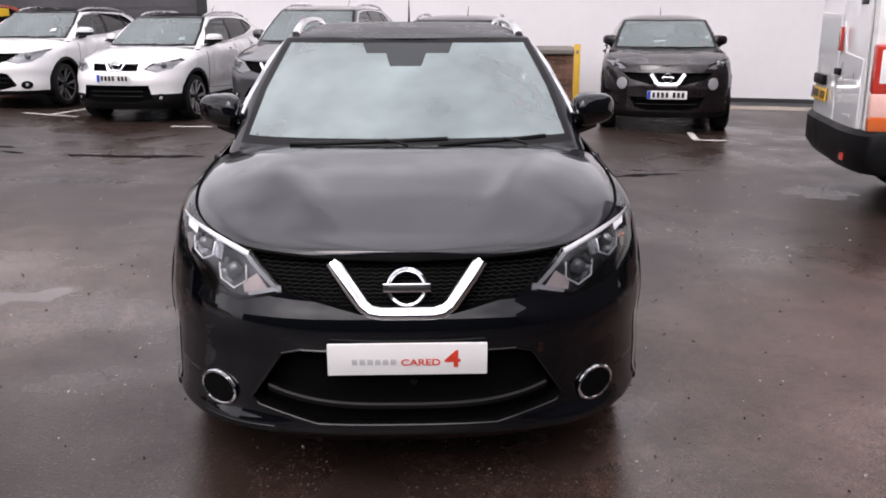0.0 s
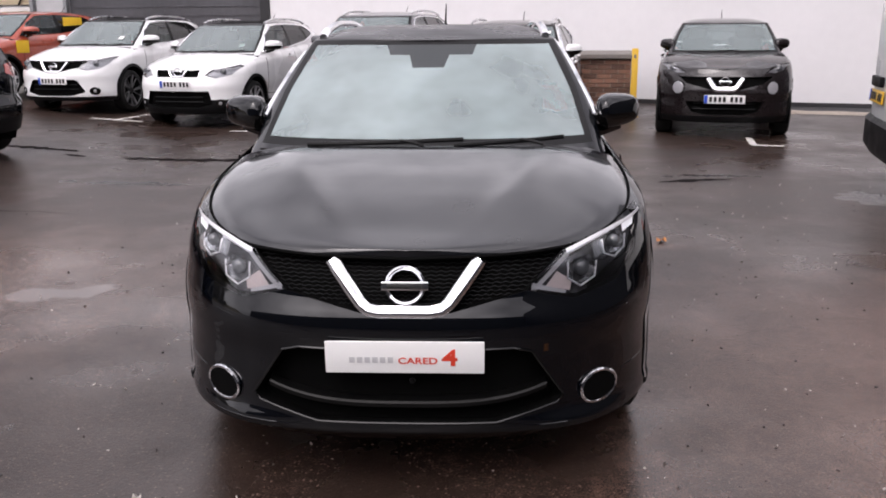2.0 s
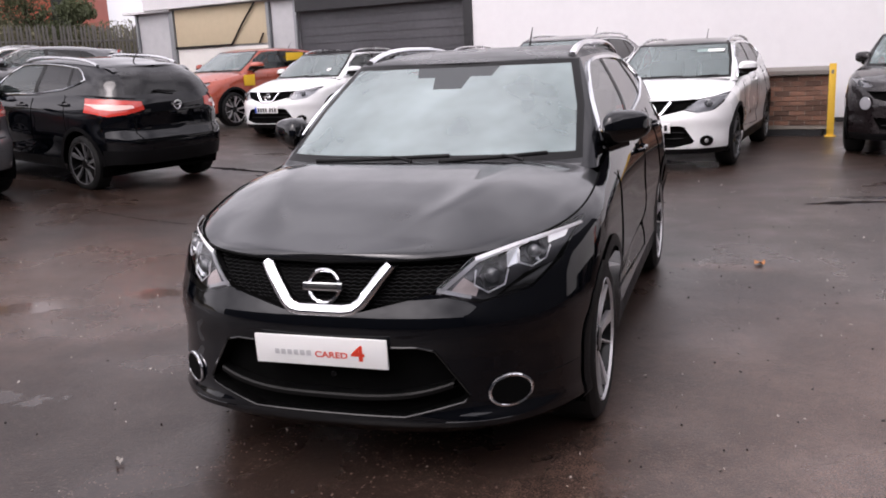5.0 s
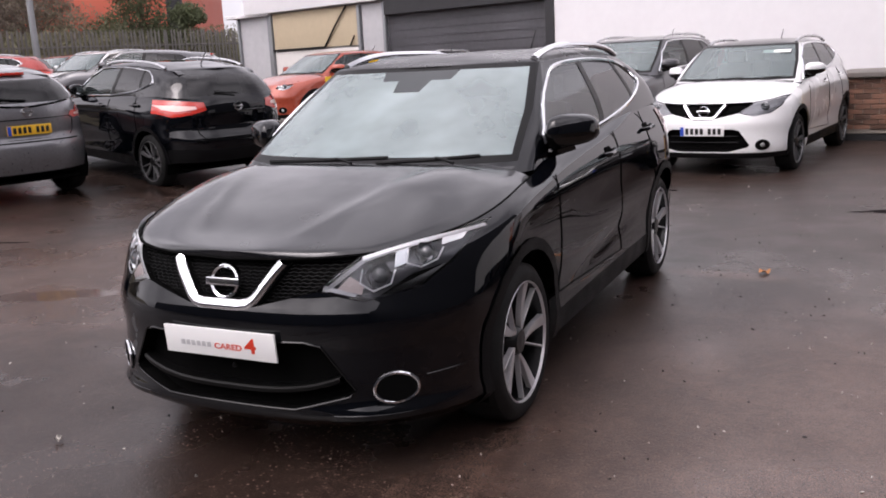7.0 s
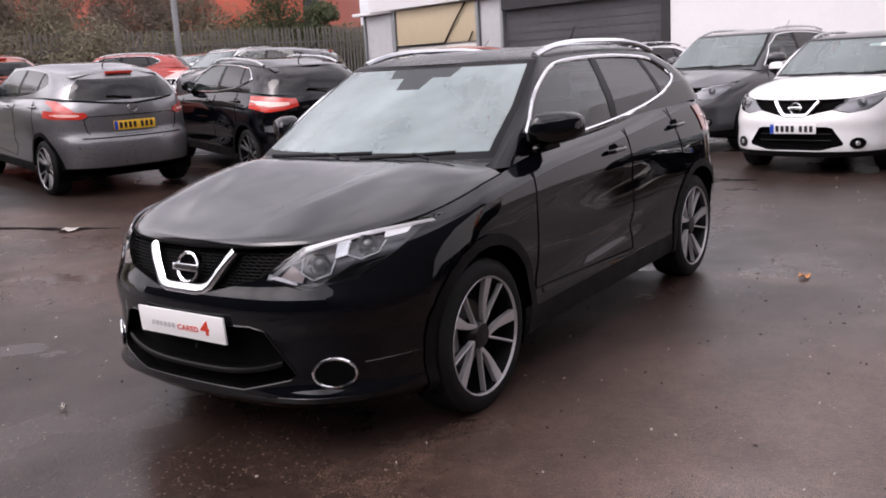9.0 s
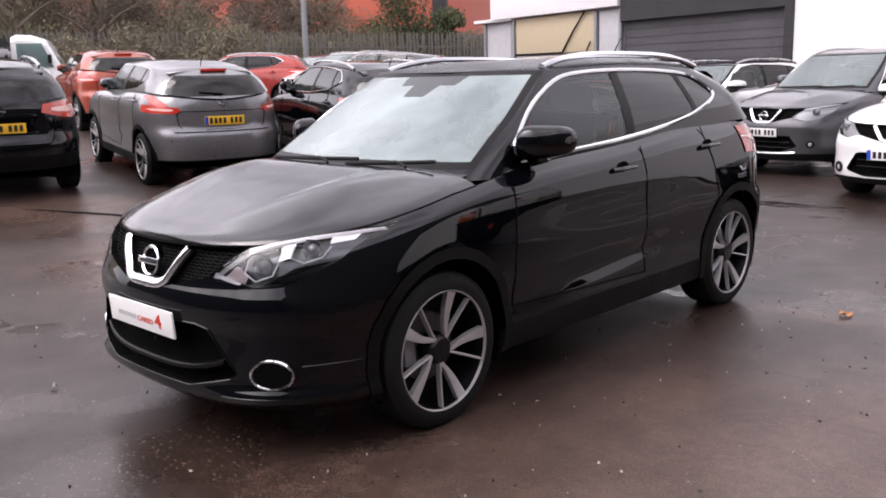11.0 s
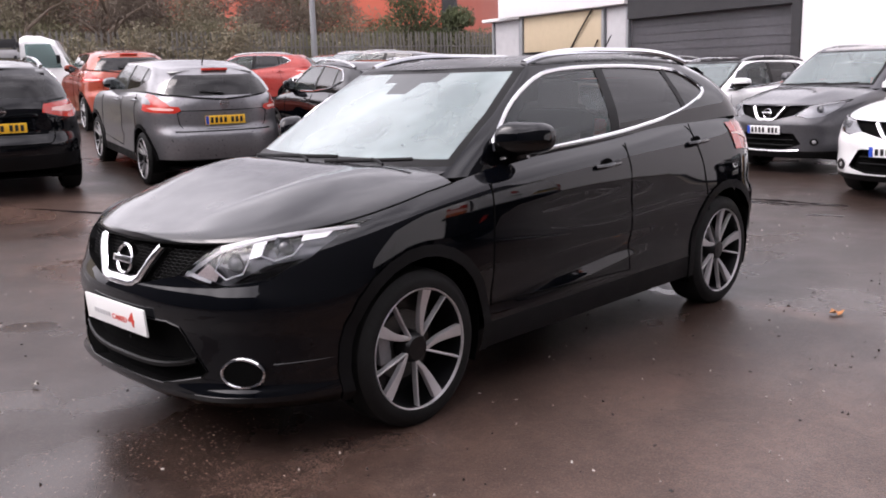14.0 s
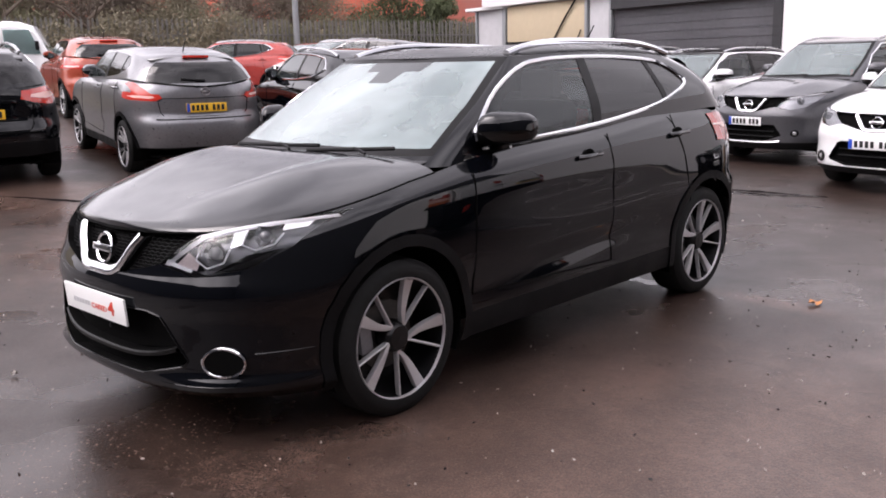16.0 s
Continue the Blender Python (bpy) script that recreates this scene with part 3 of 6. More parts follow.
    if fine:
        frit = cut_out(screen, [(-0.235, 1.50), (-0.20, 1.428), (0.20, 1.428), (0.235, 1.50)], (0, 2), lambda c: True)
        frit = merge(frit, cut_out(screen, [(-0.105, 1.43), (-0.085, 1.372), (0.065, 1.372), (0.09, 1.43)], (0, 2), lambda c: True))
        even_normals(part("sensor_patch", frit, M_FRIT, root, "black printed patch behind the mirror"), whole)
    even_normals(part("windscreen", screen, M_SCREEN if fine else M_MISTED, root, "misted windscreen with a pale patchy film"), whole)
    for sg, d in dlos:
        rimp = rim_points(d)
        for i, pane in enumerate(s["panes"]):
            gl = cut_out(d, list(pane), (1, 2), lambda c: True)
            if not gl.faces:
                gl.free()
                continue
            even_normals(part("side_window", gl, (M_GLASS if i == 0 else M_PRIVACY), root, "tinted side window" if i else "clear side window"), whole)
        if d.faces:
            for piece in islands(d):
                part("window_frame", shifted(piece, 0.003), M_FRAME, root, "gloss black window frame")
                piece.free()
        d.free()
        if s["rails"] and rimp:
            trim = [v + Vector((sg * 0.006, 0, 0)) for v in rimp]
            part("window_trim", tube(trim, 0.011, 6, True, up=(1, 0, 0)), M_CHROME, root, "chrome window surround")
    part("rear_window", bg, M_PRIVACY, root, "dark tinted rear window")

    # roof
    rr = []
    nb = 32 if fine else 14
    for p in [i / na for i in range(na)] + [1 + i / ns for i in range(ns)] + [2 + i / nr for i in range(nr + 1)]:
        e = green(p, 1)
        rr.append([(abs(e.x) * u, e.y, e.z + RC(e.y) * (1 - abs(u) ** (7 if fine else 4))) for u in (math.sin(math.pi / 2 * (2 * i / nb - 1)) for i in range(nb + 1))])
    roof = grid(rr)
    bmesh.ops.remove_doubles(roof, verts=roof.verts, dist=1e-5)
    bmesh.ops.recalc_face_normals(roof, faces=roof.faces)
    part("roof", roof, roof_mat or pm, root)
    yr, zr = GR(1), GT(3.0)
    sp = grid([[(x, yr - 0.20 + k * 0.20 - 0.05 * (x / 0.6) ** 2, zr + 0.022 - 0.05 * k - 0.02 * (x / 0.6) ** 2 + t) for x in (0.56 * (2 * i / 10 - 1) for i in range(11))] for k, t in ((0, -0.01), (0.5, 0.012), (1, 0.0), (1.0, -0.025), (0.6, -0.05))])
    bmesh.ops.recalc_face_normals(sp, faces=sp.faces)
    if s.get("spoiler", True):
        part("roof_spoiler", sp, pm, root)
    else:
        sp.free()
    if s["rails"]:
        for sg in (1, -1):
            y0, y1 = GF(1) + 0.14, GR(1) - 0.33
            pts = []
            for i in range(25):
                u = i / 24
                y = y0 + (y1 - y0) * u
                lift = 0.068 * (1 - abs(2 * u - 1) ** 3.4)
                pts.append((sg * (GW(1) - 0.045 - 0.01 * math.sin(math.pi * u)), y, GT(1.3) + 0.004 + lift - 0.012 * u))
            part("roof_rail", tube(pts, 0.021, 8, flat=0.85), M_CHROME if fine else M_SILVER, root, "silver roof rail")
    ant = tube([(0.0, yr - 0.42, zr + 0.06), (0.0, yr - 0.36, zr + 0.13), (0.0, yr - 0.28, zr + 0.22)], lambda u: 0.006 * (1 - u) + 0.003, 6)
    part("aerial", ant, M_PLASTIC, root, "short black roof aerial")

    # mirrors, handles, wipers, shut lines
    my, mz = s["mirror"]
    tuck = s.get("mirror_tuck", 0.0)
    for sg in (1, -1):
        bm = bmesh.new()
        bmesh.ops.create_uvsphere(bm, u_segments=22, v_segments=14, radius=1.0)
        for v in bm.verts:
            c = v.co
            c.x, c.y, c.z = (math.copysign(abs(t) ** 0.64, t) for t in c)
            taper = 1 - 0.16 * c.x
            v.co = Vector((sg * (0.895 - tuck + 0.108 * c.x), my - 0.01 + (0.115 if c.y < 0 else 0.05) * c.y * taper + 0.05 * c.x, mz + (0.083 if c.z > 0 else 0.070) * c.z * taper + 0.006 * c.x))
        lower = cut_out(bm, [(my - 0.3, mz - 0.3), (my + 0.3, mz - 0.3), (my + 0.3, mz - 0.002), (my - 0.3, mz - 0.002)], (1, 2), lambda c: True)
        mir = part("door_mirror", bm, pm, root)
        part("mirror_base", lower, M_GLOSS, mir, "gloss black lower mirror shell")
        bm = tube([(sg * (0.75 - tuck), my - 0.08, mz - 0.10), (sg * (0.82 - tuck), my - 0.06, mz - 0.085), (sg * (0.90 - tuck), my - 0.03, mz - 0.06)], 0.028, 8)
        part("mirror_arm", bm, M_GLOSS, mir)
        bm = slab([(0.082 * math.cos(a) , 0.052 * math.sin(a)) for a in (2 * math.pi * i / 20 for i in range(20))], 0.004, Matrix.Translation((sg * (0.895 - tuck), my + 0.041, mz)) @ Euler((radians(-90), 0, 0)).to_matrix().to_4x4())
        part("mirror_glass", bm, M_CHROME, mir)
        for hy, hz in s["handles"]:
            x = sx(hy, hz)
            hd = part("door_handle", tube([(sg * (x + 0.006), hy - 0.10, hz - 0.004), (sg * (x + 0.034), hy - 0.07, hz), (sg * (x + 0.036), hy + 0.06, hz + 0.006), (sg * (x + 0.008), hy + 0.10, hz + 0.008)], 0.014, 8, flat=0.9), pm, root)
            cup = slab([(0.055 * math.cos(a), 0.036 * math.sin(a)) for a in (2 * math.pi * i / 16 for i in range(16))], 0.003, Matrix.Translation((sg * (x - 0.003 if sg > 0 else x), hy, hz)) @ Euler((radians(90), 0, radians(90))).to_matrix().to_4x4())
            part("handle_recess", cup, M_DARK, hd)
        lines = []
        (d1, z1), (d2, z2), (d3, z3) = s["doors"]
        belt = lambda y: TOP(1 + max(0, min(1, (y - 0.06) / 2.75))) - 0.045
        for y, zb, lean in ((d1, z1, 0.03), (d2, z2, 0.01), (d3, z3, -0.12)):
            lines.append([(sg * sx(y + lean * (k / 10), zb + (belt(y) - zb) * k / 10, 0.0015), y + lean * (k / 10), zb + (belt(y) - zb) * k / 10) for k in range(11)])
        lines.append([(sg * sx(d1 + (d2 - d1) * k / 10, z1 + (z2 - z1) * k / 10, 0.0015), d1 + (d2 - d1) * k / 10, z1 + (z2 - z1) * k / 10) for k in range(11)])
        for ln in lines:
            part("door_gap", tube(ln, 0.0035, 5), M_DARK, root)
        if fine:
            e = [low(p, 1) for p in es if p > 0.5]
            part("bonnet_gap", tube([(sg * (v.x - 0.001), v.y, v.z + 0.001) for v in e], 0.004, 5), M_DARK, root)
    if fine:
        e = [low(p, 1) for p in allp if abs(p) < 0.62]
        part("bonnet_gap", tube([(v.x, v.y - 0.003, v.z - 0.006) for v in e], 0.006, 6), M_DARK, root)
    for x0, x1 in ((-0.50, 0.17), (0.13, 0.60)):
        pts = []
        for i in range(11):
            x = x0 + (x1 - x0) * i / 10
            q = 0.075 + 0.045 * i / 10
            z = GB(0) - 0.03 + q * (GT(0) - GB(0) + 0.03)
            pts.append((x, sill_y(x, q) - 0.030, z + 0.016))
        w = part("wiper", tube(pts, 0.0085, 6, flat=1.2), M_PLASTIC, root, "black wiper blade")
        c = Vector(pts[6])
        part("wiper_arm", tube([c + Vector((0, -0.004, 0.008)), c + Vector((0.05, -0.015, 0.0)), c + Vector((0.10, -0.03, -0.012))], 0.007, 6), M_PLASTIC, w)

    # back end
    lid_lo, lid_hi = s["lid"]
    lid = [[(x, ry(x, z, 0.006), z) for x in (0.62 * (2 * i / 12 - 1) for i in range(13))] for z in (lid_lo, lid_lo + 0.012)]
    part("tailgate_gap", grid(lid), M_DARK, root)
    half, z0, z1 = 0.56, lid_lo + 0.03, s["rear_plate_z"] + 0.12
    loop = [(-half, z0 + 0.06), (-half + 0.05, z0), (half - 0.05, z0), (half, z0 + 0.06), (half + 0.02, z1 - 0.03), (half - 0.03, z1), (-half + 0.03, z1), (-half - 0.02, z1 - 0.03)]
    ring = [p for a, b in zip(loop, loop[1:] + loop[:1]) for p in ((a[0] + (b[0] - a[0]) * k / 6, a[1] + (b[1] - a[1]) * k / 6) for k in range(6))]
    part("plate_recess_edge", tube([(x, ry(x, z, 0.0015), z) for x, z in ring], 0.005, 5, True, up=(0, 1, 0)), M_DARK, root)
    ring = lathe([(0.0, 0.045), (0.006, 0.055), (0.012, 0.058), (0.012, 0.046), (0.006, 0.044)], 24)
    ring.transform(Matrix.Translation((0, ry(0, s["rear_badge_z"], 0.004), s["rear_badge_z"])) @ Euler((0, 0, radians(90))).to_matrix().to_4x4())
    bd = part("rear_badge", ring, M_CHROME, root, "round chrome badge")
    part("badge_bar", box(bmesh.new(), (0, ry(0, s["rear_badge_z"], 0.012), s["rear_badge_z"]), (0.13, 0.01, 0.02), 0.003), M_CHROME, bd)
    if s.get("stop_lamp"):
        part("stop_lamp", box(bmesh.new(), (0, GR(0.97) + 0.03, s["stop_lamp"]), (0.34, 0.05, 0.035), 0.01), M_TAIL, root, "red high stop lamp")
    part("rear_wiper", tube([(-0.02, GR(0.15) + 0.02, 1.19), (0.12, GR(0.2) + 0.015, 1.20), (0.28, GR(0.22) - 0.0, 1.215)], 0.012, 6), M_PLASTIC, root, "black rear wiper")

    # cabin
    cabin(root, s, fine)

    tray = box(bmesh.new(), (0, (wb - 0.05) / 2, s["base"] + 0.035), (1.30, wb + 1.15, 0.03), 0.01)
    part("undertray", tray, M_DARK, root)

    # wheels
    proto = wheel(s, fine, wheel_mat)
    for sg in (1, -1):
        for c in (0.0, wb):
            m = Matrix.Translation((sg * s["track"], c, s["hub"])) @ Euler((radians(14 if c else 6), 0, radians(0 if sg > 0 else 180))).to_matrix().to_4x4()
            w = proto if (sg, c) == (1, 0.0) else copy_thing(proto, m)
            w.matrix_basis = m
            w.parent = root
    if not fine:
        BUILT.setdefault(key, (root, pm, roof_mat or pm, fy, ry, sx, GF, GW))
    dress(root, s, plate, stickers, fy, ry, sx, GF, GW, fine)
    return root


BUILT = {}
EXTRAS = ("number_plate", "plate_band", "plate_mark", "window_card", "side_sticker")


def dress(root, s, plate, stickers, fy, ry, sx, GF, GW, fine):
    """Plates, cards and stickers that set one car apart from its like."""
    plate = plate or {}
    z, zz = s["plate_z"], s["rear_plate_z"]
    if plate.get("sale"):
        sale_plate(root, (0, -0.902, z))
    if plate.get("front"):
        number_plate(root, (0, min(fy(0, z, 0.012), fy(0.15, z, 0.014)), z), "front", M_PLATE_W, facing=-1)
    if plate.get("rear"):
        number_plate(root, (0, ry(0.1, zz, 0.015), zz), "rear", M_PLATE_Y, facing=1)
    for kind, *v in stickers:
        if kind == "screen":
            x, z, w, h, mt = v
            y = GF((z - 1.03) / 0.45) - 0.03 + 0.10 * abs(x)
            rake = math.atan2(0.45, 0.815)
            bm = slab([(-w / 2, -h / 2), (w / 2, -h / 2), (w / 2, h / 2), (-w / 2, h / 2)], 0.003, Matrix.Translation((x, y, z)) @ Euler((rake, 0, 0)).to_matrix().to_4x4())
            part("window_card", bm, mt, root, "card stuck to the windscreen")
        else:
            sg, y, z, w, h, mt = v
            q = (z - 1.05) / 0.45
            x = GW(max(0, q)) + 0.02 if q > 0 else sx(y, z, 0.012)
            part("side_sticker", box(bmesh.new(), (sg * x, y, z), (0.008, w, h), 0.002), mt, root, "yellow sale sticker")


def rounded(outline, times):
    """An outline with its corners cut smooth."""
    pts = [tuple(p) for p in outline]
    for _ in range(times):
        pts = [q for a, b in zip(pts, pts[1:] + pts[:1]) for q in ((a[0] * 0.78 + b[0] * 0.22, a[1] * 0.78 + b[1] * 0.22), (a[0] * 0.22 + b[0] * 0.78, a[1] * 0.22 + b[1] * 0.78))]
    return pts


def reshaped(base, wb, sf=1.0, sr=1.0, sx=1.0, sz=1.0, dzg=0.0, **over):
    """A car of another size: nose and tail scaled about the axles, widths and heights scaled, other entries replaced."""
    s = dict(base)
    w0 = base["wheelbase"]
    def my(y):
        return y * sf if y < 0 else (y * wb / w0 if y < w0 else wb + (y - w0) * sr)
    for k in ("front", "rear"):
        s[k] = tuple((z * sz, my(y)) for z, y in base[k])
    s["width"] = tuple((z * sz, x * sx) for z, x in base["width"])
    s["nose"] = tuple((z * sz, d * sf) for z, d in base["nose"])
    s["top"] = tuple((p, z * sz) for p, z in base["top"])
    s["bonnet_crown"] = tuple((my(y), c) for y, c in base["bonnet_crown"])
    s["gh_base"] = tuple((p, z * sz) for p, z in base["gh_base"])
    s["gh_top"] = tuple((p, z * sz + dzg) for p, z in base["gh_top"])
    for k in ("gh_front", "gh_rear"):
        s[k] = tuple((q, my(y)) for q, y in base[k])
    s["gh_width"] = tuple((q, x * sx) for q, x in base["gh_width"])
    s["roof_crown"] = tuple((my(y), c) for y, c in base["roof_crown"])
    lift = lambda z: z * sz + dzg * max(0, min(1, (z - 1.1) / 0.4))
    for k in ("screen", "back_glass"):
        s[k] = tuple((x * sx, lift(z)) for x, z in base[k])
    for k in ("headlamp", "grille", "vee", "mouth", "tail"):
        s[k] = tuple((x * sx, z * sz) for x, z in base[k])
    s["dlo"] = tuple((my(y), lift(z)) for y, z in base["dlo"])
    s["panes"] = tuple(tuple((my(y), z * sz if z < 1.5 else 1.9) for y, z in p) for p in base["panes"])
    fx, fz, fw, fh = base["fog"]
    s["fog"] = (fx * sx, fz * sz, fw, fh)
    for k in ("plate_z", "rear_plate_z", "rear_badge_z", "badge_z", "base"):
        s[k] = base[k] * sz
    s["mirror"] = (my(base["mirror"][0]), base["mirror"][1] * sz)
    s["handles"] = tuple((my(y), z * sz) for y, z in base["handles"])
    s["doors"] = tuple((my(y), z * sz) for y, z in base["doors"])
    s["tail_y"], s["wheelbase"], s["cowl"] = my(base["tail_y"]), wb, my(base["cowl"])
    s["lid"] = tuple(z * sz for z in base["lid"])
    s.update(over)
    return s


def lamp_parts(root, s, sg, lens, fy, fine):
    back = shifted(lens, -0.035, 0.97)
    holder = part("headlamp", back, M_LAMP if fine else M_PALE, root, "clear headlamp with chrome reflector")
    wall = bmesh.new()
    a, b = rim_points(lens), None
    if a:
        mid = sum(a, Vector()) / len(a)
        rows = [a, [mid + (v - mid) * 0.97 + Vector((0, 0.035, 0)) for v in a]]
        wall = grid([r + [r[0]] for r in rows])
        part("lamp_rim", wall, M_PLASTIC, holder)
    pl = [(sg * x, z) for x, z in s["headlamp"]]
    if fine:
        # pale band down the inner edge, white guide along the top edge
        tip_in, low_in, top_in, tip_out = pl[0], pl[1], pl[-1], pl[-3]

        def lay(x, z, d):
            return (x, fy(x, z, -d), z)

        def sheet(name, ring, d, mat, label=""):
            bm = bmesh.new()
            bm.faces.new([bm.verts.new(lay(sg * x, z, d)) for x, z in ring])
            part(name, bm, mat, holder, label, smooth=False)

        band = []
        for k in range(9):
            u = k / 8
            x = tip_in[0] + (top_in[0] - tip_in[0]) * u + sg * 0.014
            z = tip_in[1] + (top_in[1] - tip_in[1]) * u - 0.004
            band.append([lay(x, z, 0.010), lay(x + sg * 0.019, z - 0.004, 0.014)])
        bm = grid(band)
        part("inner_band", bm, M_PALE, holder, "pale inner lamp band")
        guide = []
        for k in range(15):
            u = k / 14
            x = top_in[0] + (tip_out[0] - top_in[0]) * u - sg * 0.004 * (1 - u)
            z = top_in[1] + (tip_out[1] - top_in[1]) * u - 0.010 + 0.010 * math.sin(math.pi * u)
            w = 0.021 - 0.009 * u
            guide.append([lay(x, z, 0.008), lay(x + sg * 0.004, z - w * 0.6, 0.010), lay(x + sg * 0.006, z - w, 0.018)])
        part("light_guide", grid(guide), M_STRIP, holder, "white daytime light guide")
        foot = []
        for k in range(7):
            u = k / 6
            x = tip_in[0] + (low_in[0] - tip_in[0]) * (0.12 + 0.7 * u)
            z = tip_in[1] + (low_in[1] - tip_in[1]) * (0.12 + 0.7 * u) + 0.008
            foot.append([lay(x, z, 0.010), lay(x, z + 0.016 * (1 - 0.4 * u), 0.014)])
        part("inner_band", grid(foot), M_PALE, holder)
        for x, z, r, hexa in ((0.588, 0.778, 0.044, (150, 205, 265, 325, 20)), (0.712, 0.838, 0.037, (160, 215, 270, 325, 15))):
            y = fy(x, z, -0.030)
            ang = math.atan2(fy(x + 0.05, z) - fy(x - 0.05, z), 0.1)
            m4 = Matrix.Translation((sg * x, y, z)) @ Euler((0, 0, sg * ang * 0.7)).to_matrix().to_4x4() @ Euler((0, 0, radians(90))).to_matrix().to_4x4()
            cup = lathe([(-0.006, r + 0.010), (0.004, r), (0.016, r * 0.7), (0.018, 0.0005)], 6)
            cup.transform(m4)
            unit = part("reflector_cup", cup, M_REFLECT, holder, "faceted chrome reflector")
            bm = lathe([(0.004, r * 0.66), (-0.010, r * 0.58), (-0.018, r * 0.36), (-0.021, 0.0005)], 20)
            bm.transform(m4)
            part("projector", bm, M_PROJECT, unit, "round projector lens")
            pts = [lay(sg * (x + (r + 0.012) * math.cos(radians(t))), z + (r + 0.008) * math.sin(radians(t)), 0.012) for t in hexa]
            part("light_bracket", tube(pts, 0.0036, 5), M_STRIP, unit, "white angular light bracket")
        sheet("indicator", ((0.462, 0.738), (0.545, 0.716), (0.552, 0.748), (0.500, 0.782)), 0.016, M_AMBER, "pale clear indicator lens")
        sheet("lamp_panel", ((0.635, 0.800), (0.668, 0.812), (0.664, 0.868), (0.628, 0.855)), 0.018, M_REFLECT)
        sheet("lamp_panel", ((0.752, 0.858), (0.800, 0.868), (0.806, 0.888), (0.748, 0.886)), 0.014, M_STRIP)
        sheet("lamp_panel", ((0.60, 0.708), (0.715, 0.732), (0.775, 0.795), (0.690, 0.775)), 0.020, M_GLOSS)
    else:
        mid = (sum(p[0] for p in pl) / len(pl), sum(p[1] for p in pl) / len(pl))
        bm = lathe([(0.02, 0.05), (-0.008, 0.045), (-0.012, 0.036), (0.0, 0.03), (-0.012, 0.0005)], 14)
        bm.transform(Matrix.Translation((mid[0], fy(mid[0], mid[1], -0.02), mid[1])) @ Euler((0, 0, radians(90))).to_matrix().to_4x4())
        part("projector", bm, M_PROJECT, holder)
        # pale strip under the lens's upper edge
        a, b = pl[-1], max(pl, key=lambda p: abs(p[0]))
        strip = []
        for k in range(8):
            u = k / 7
            x, z = a[0] + (b[0] - a[0]) * u * 0.92, a[1] + (b[1] - a[1]) * u * 0.92 - 0.014
            strip.append([(x, fy(x, z, -0.010), z), (x, fy(x, z - 0.02, -0.014), z - 0.02 + 0.010 * u)])
        part("light_guide", grid(strip), M_PALE, holder)
    part("lens", lens, M_LENS, holder, "clear plastic lens")


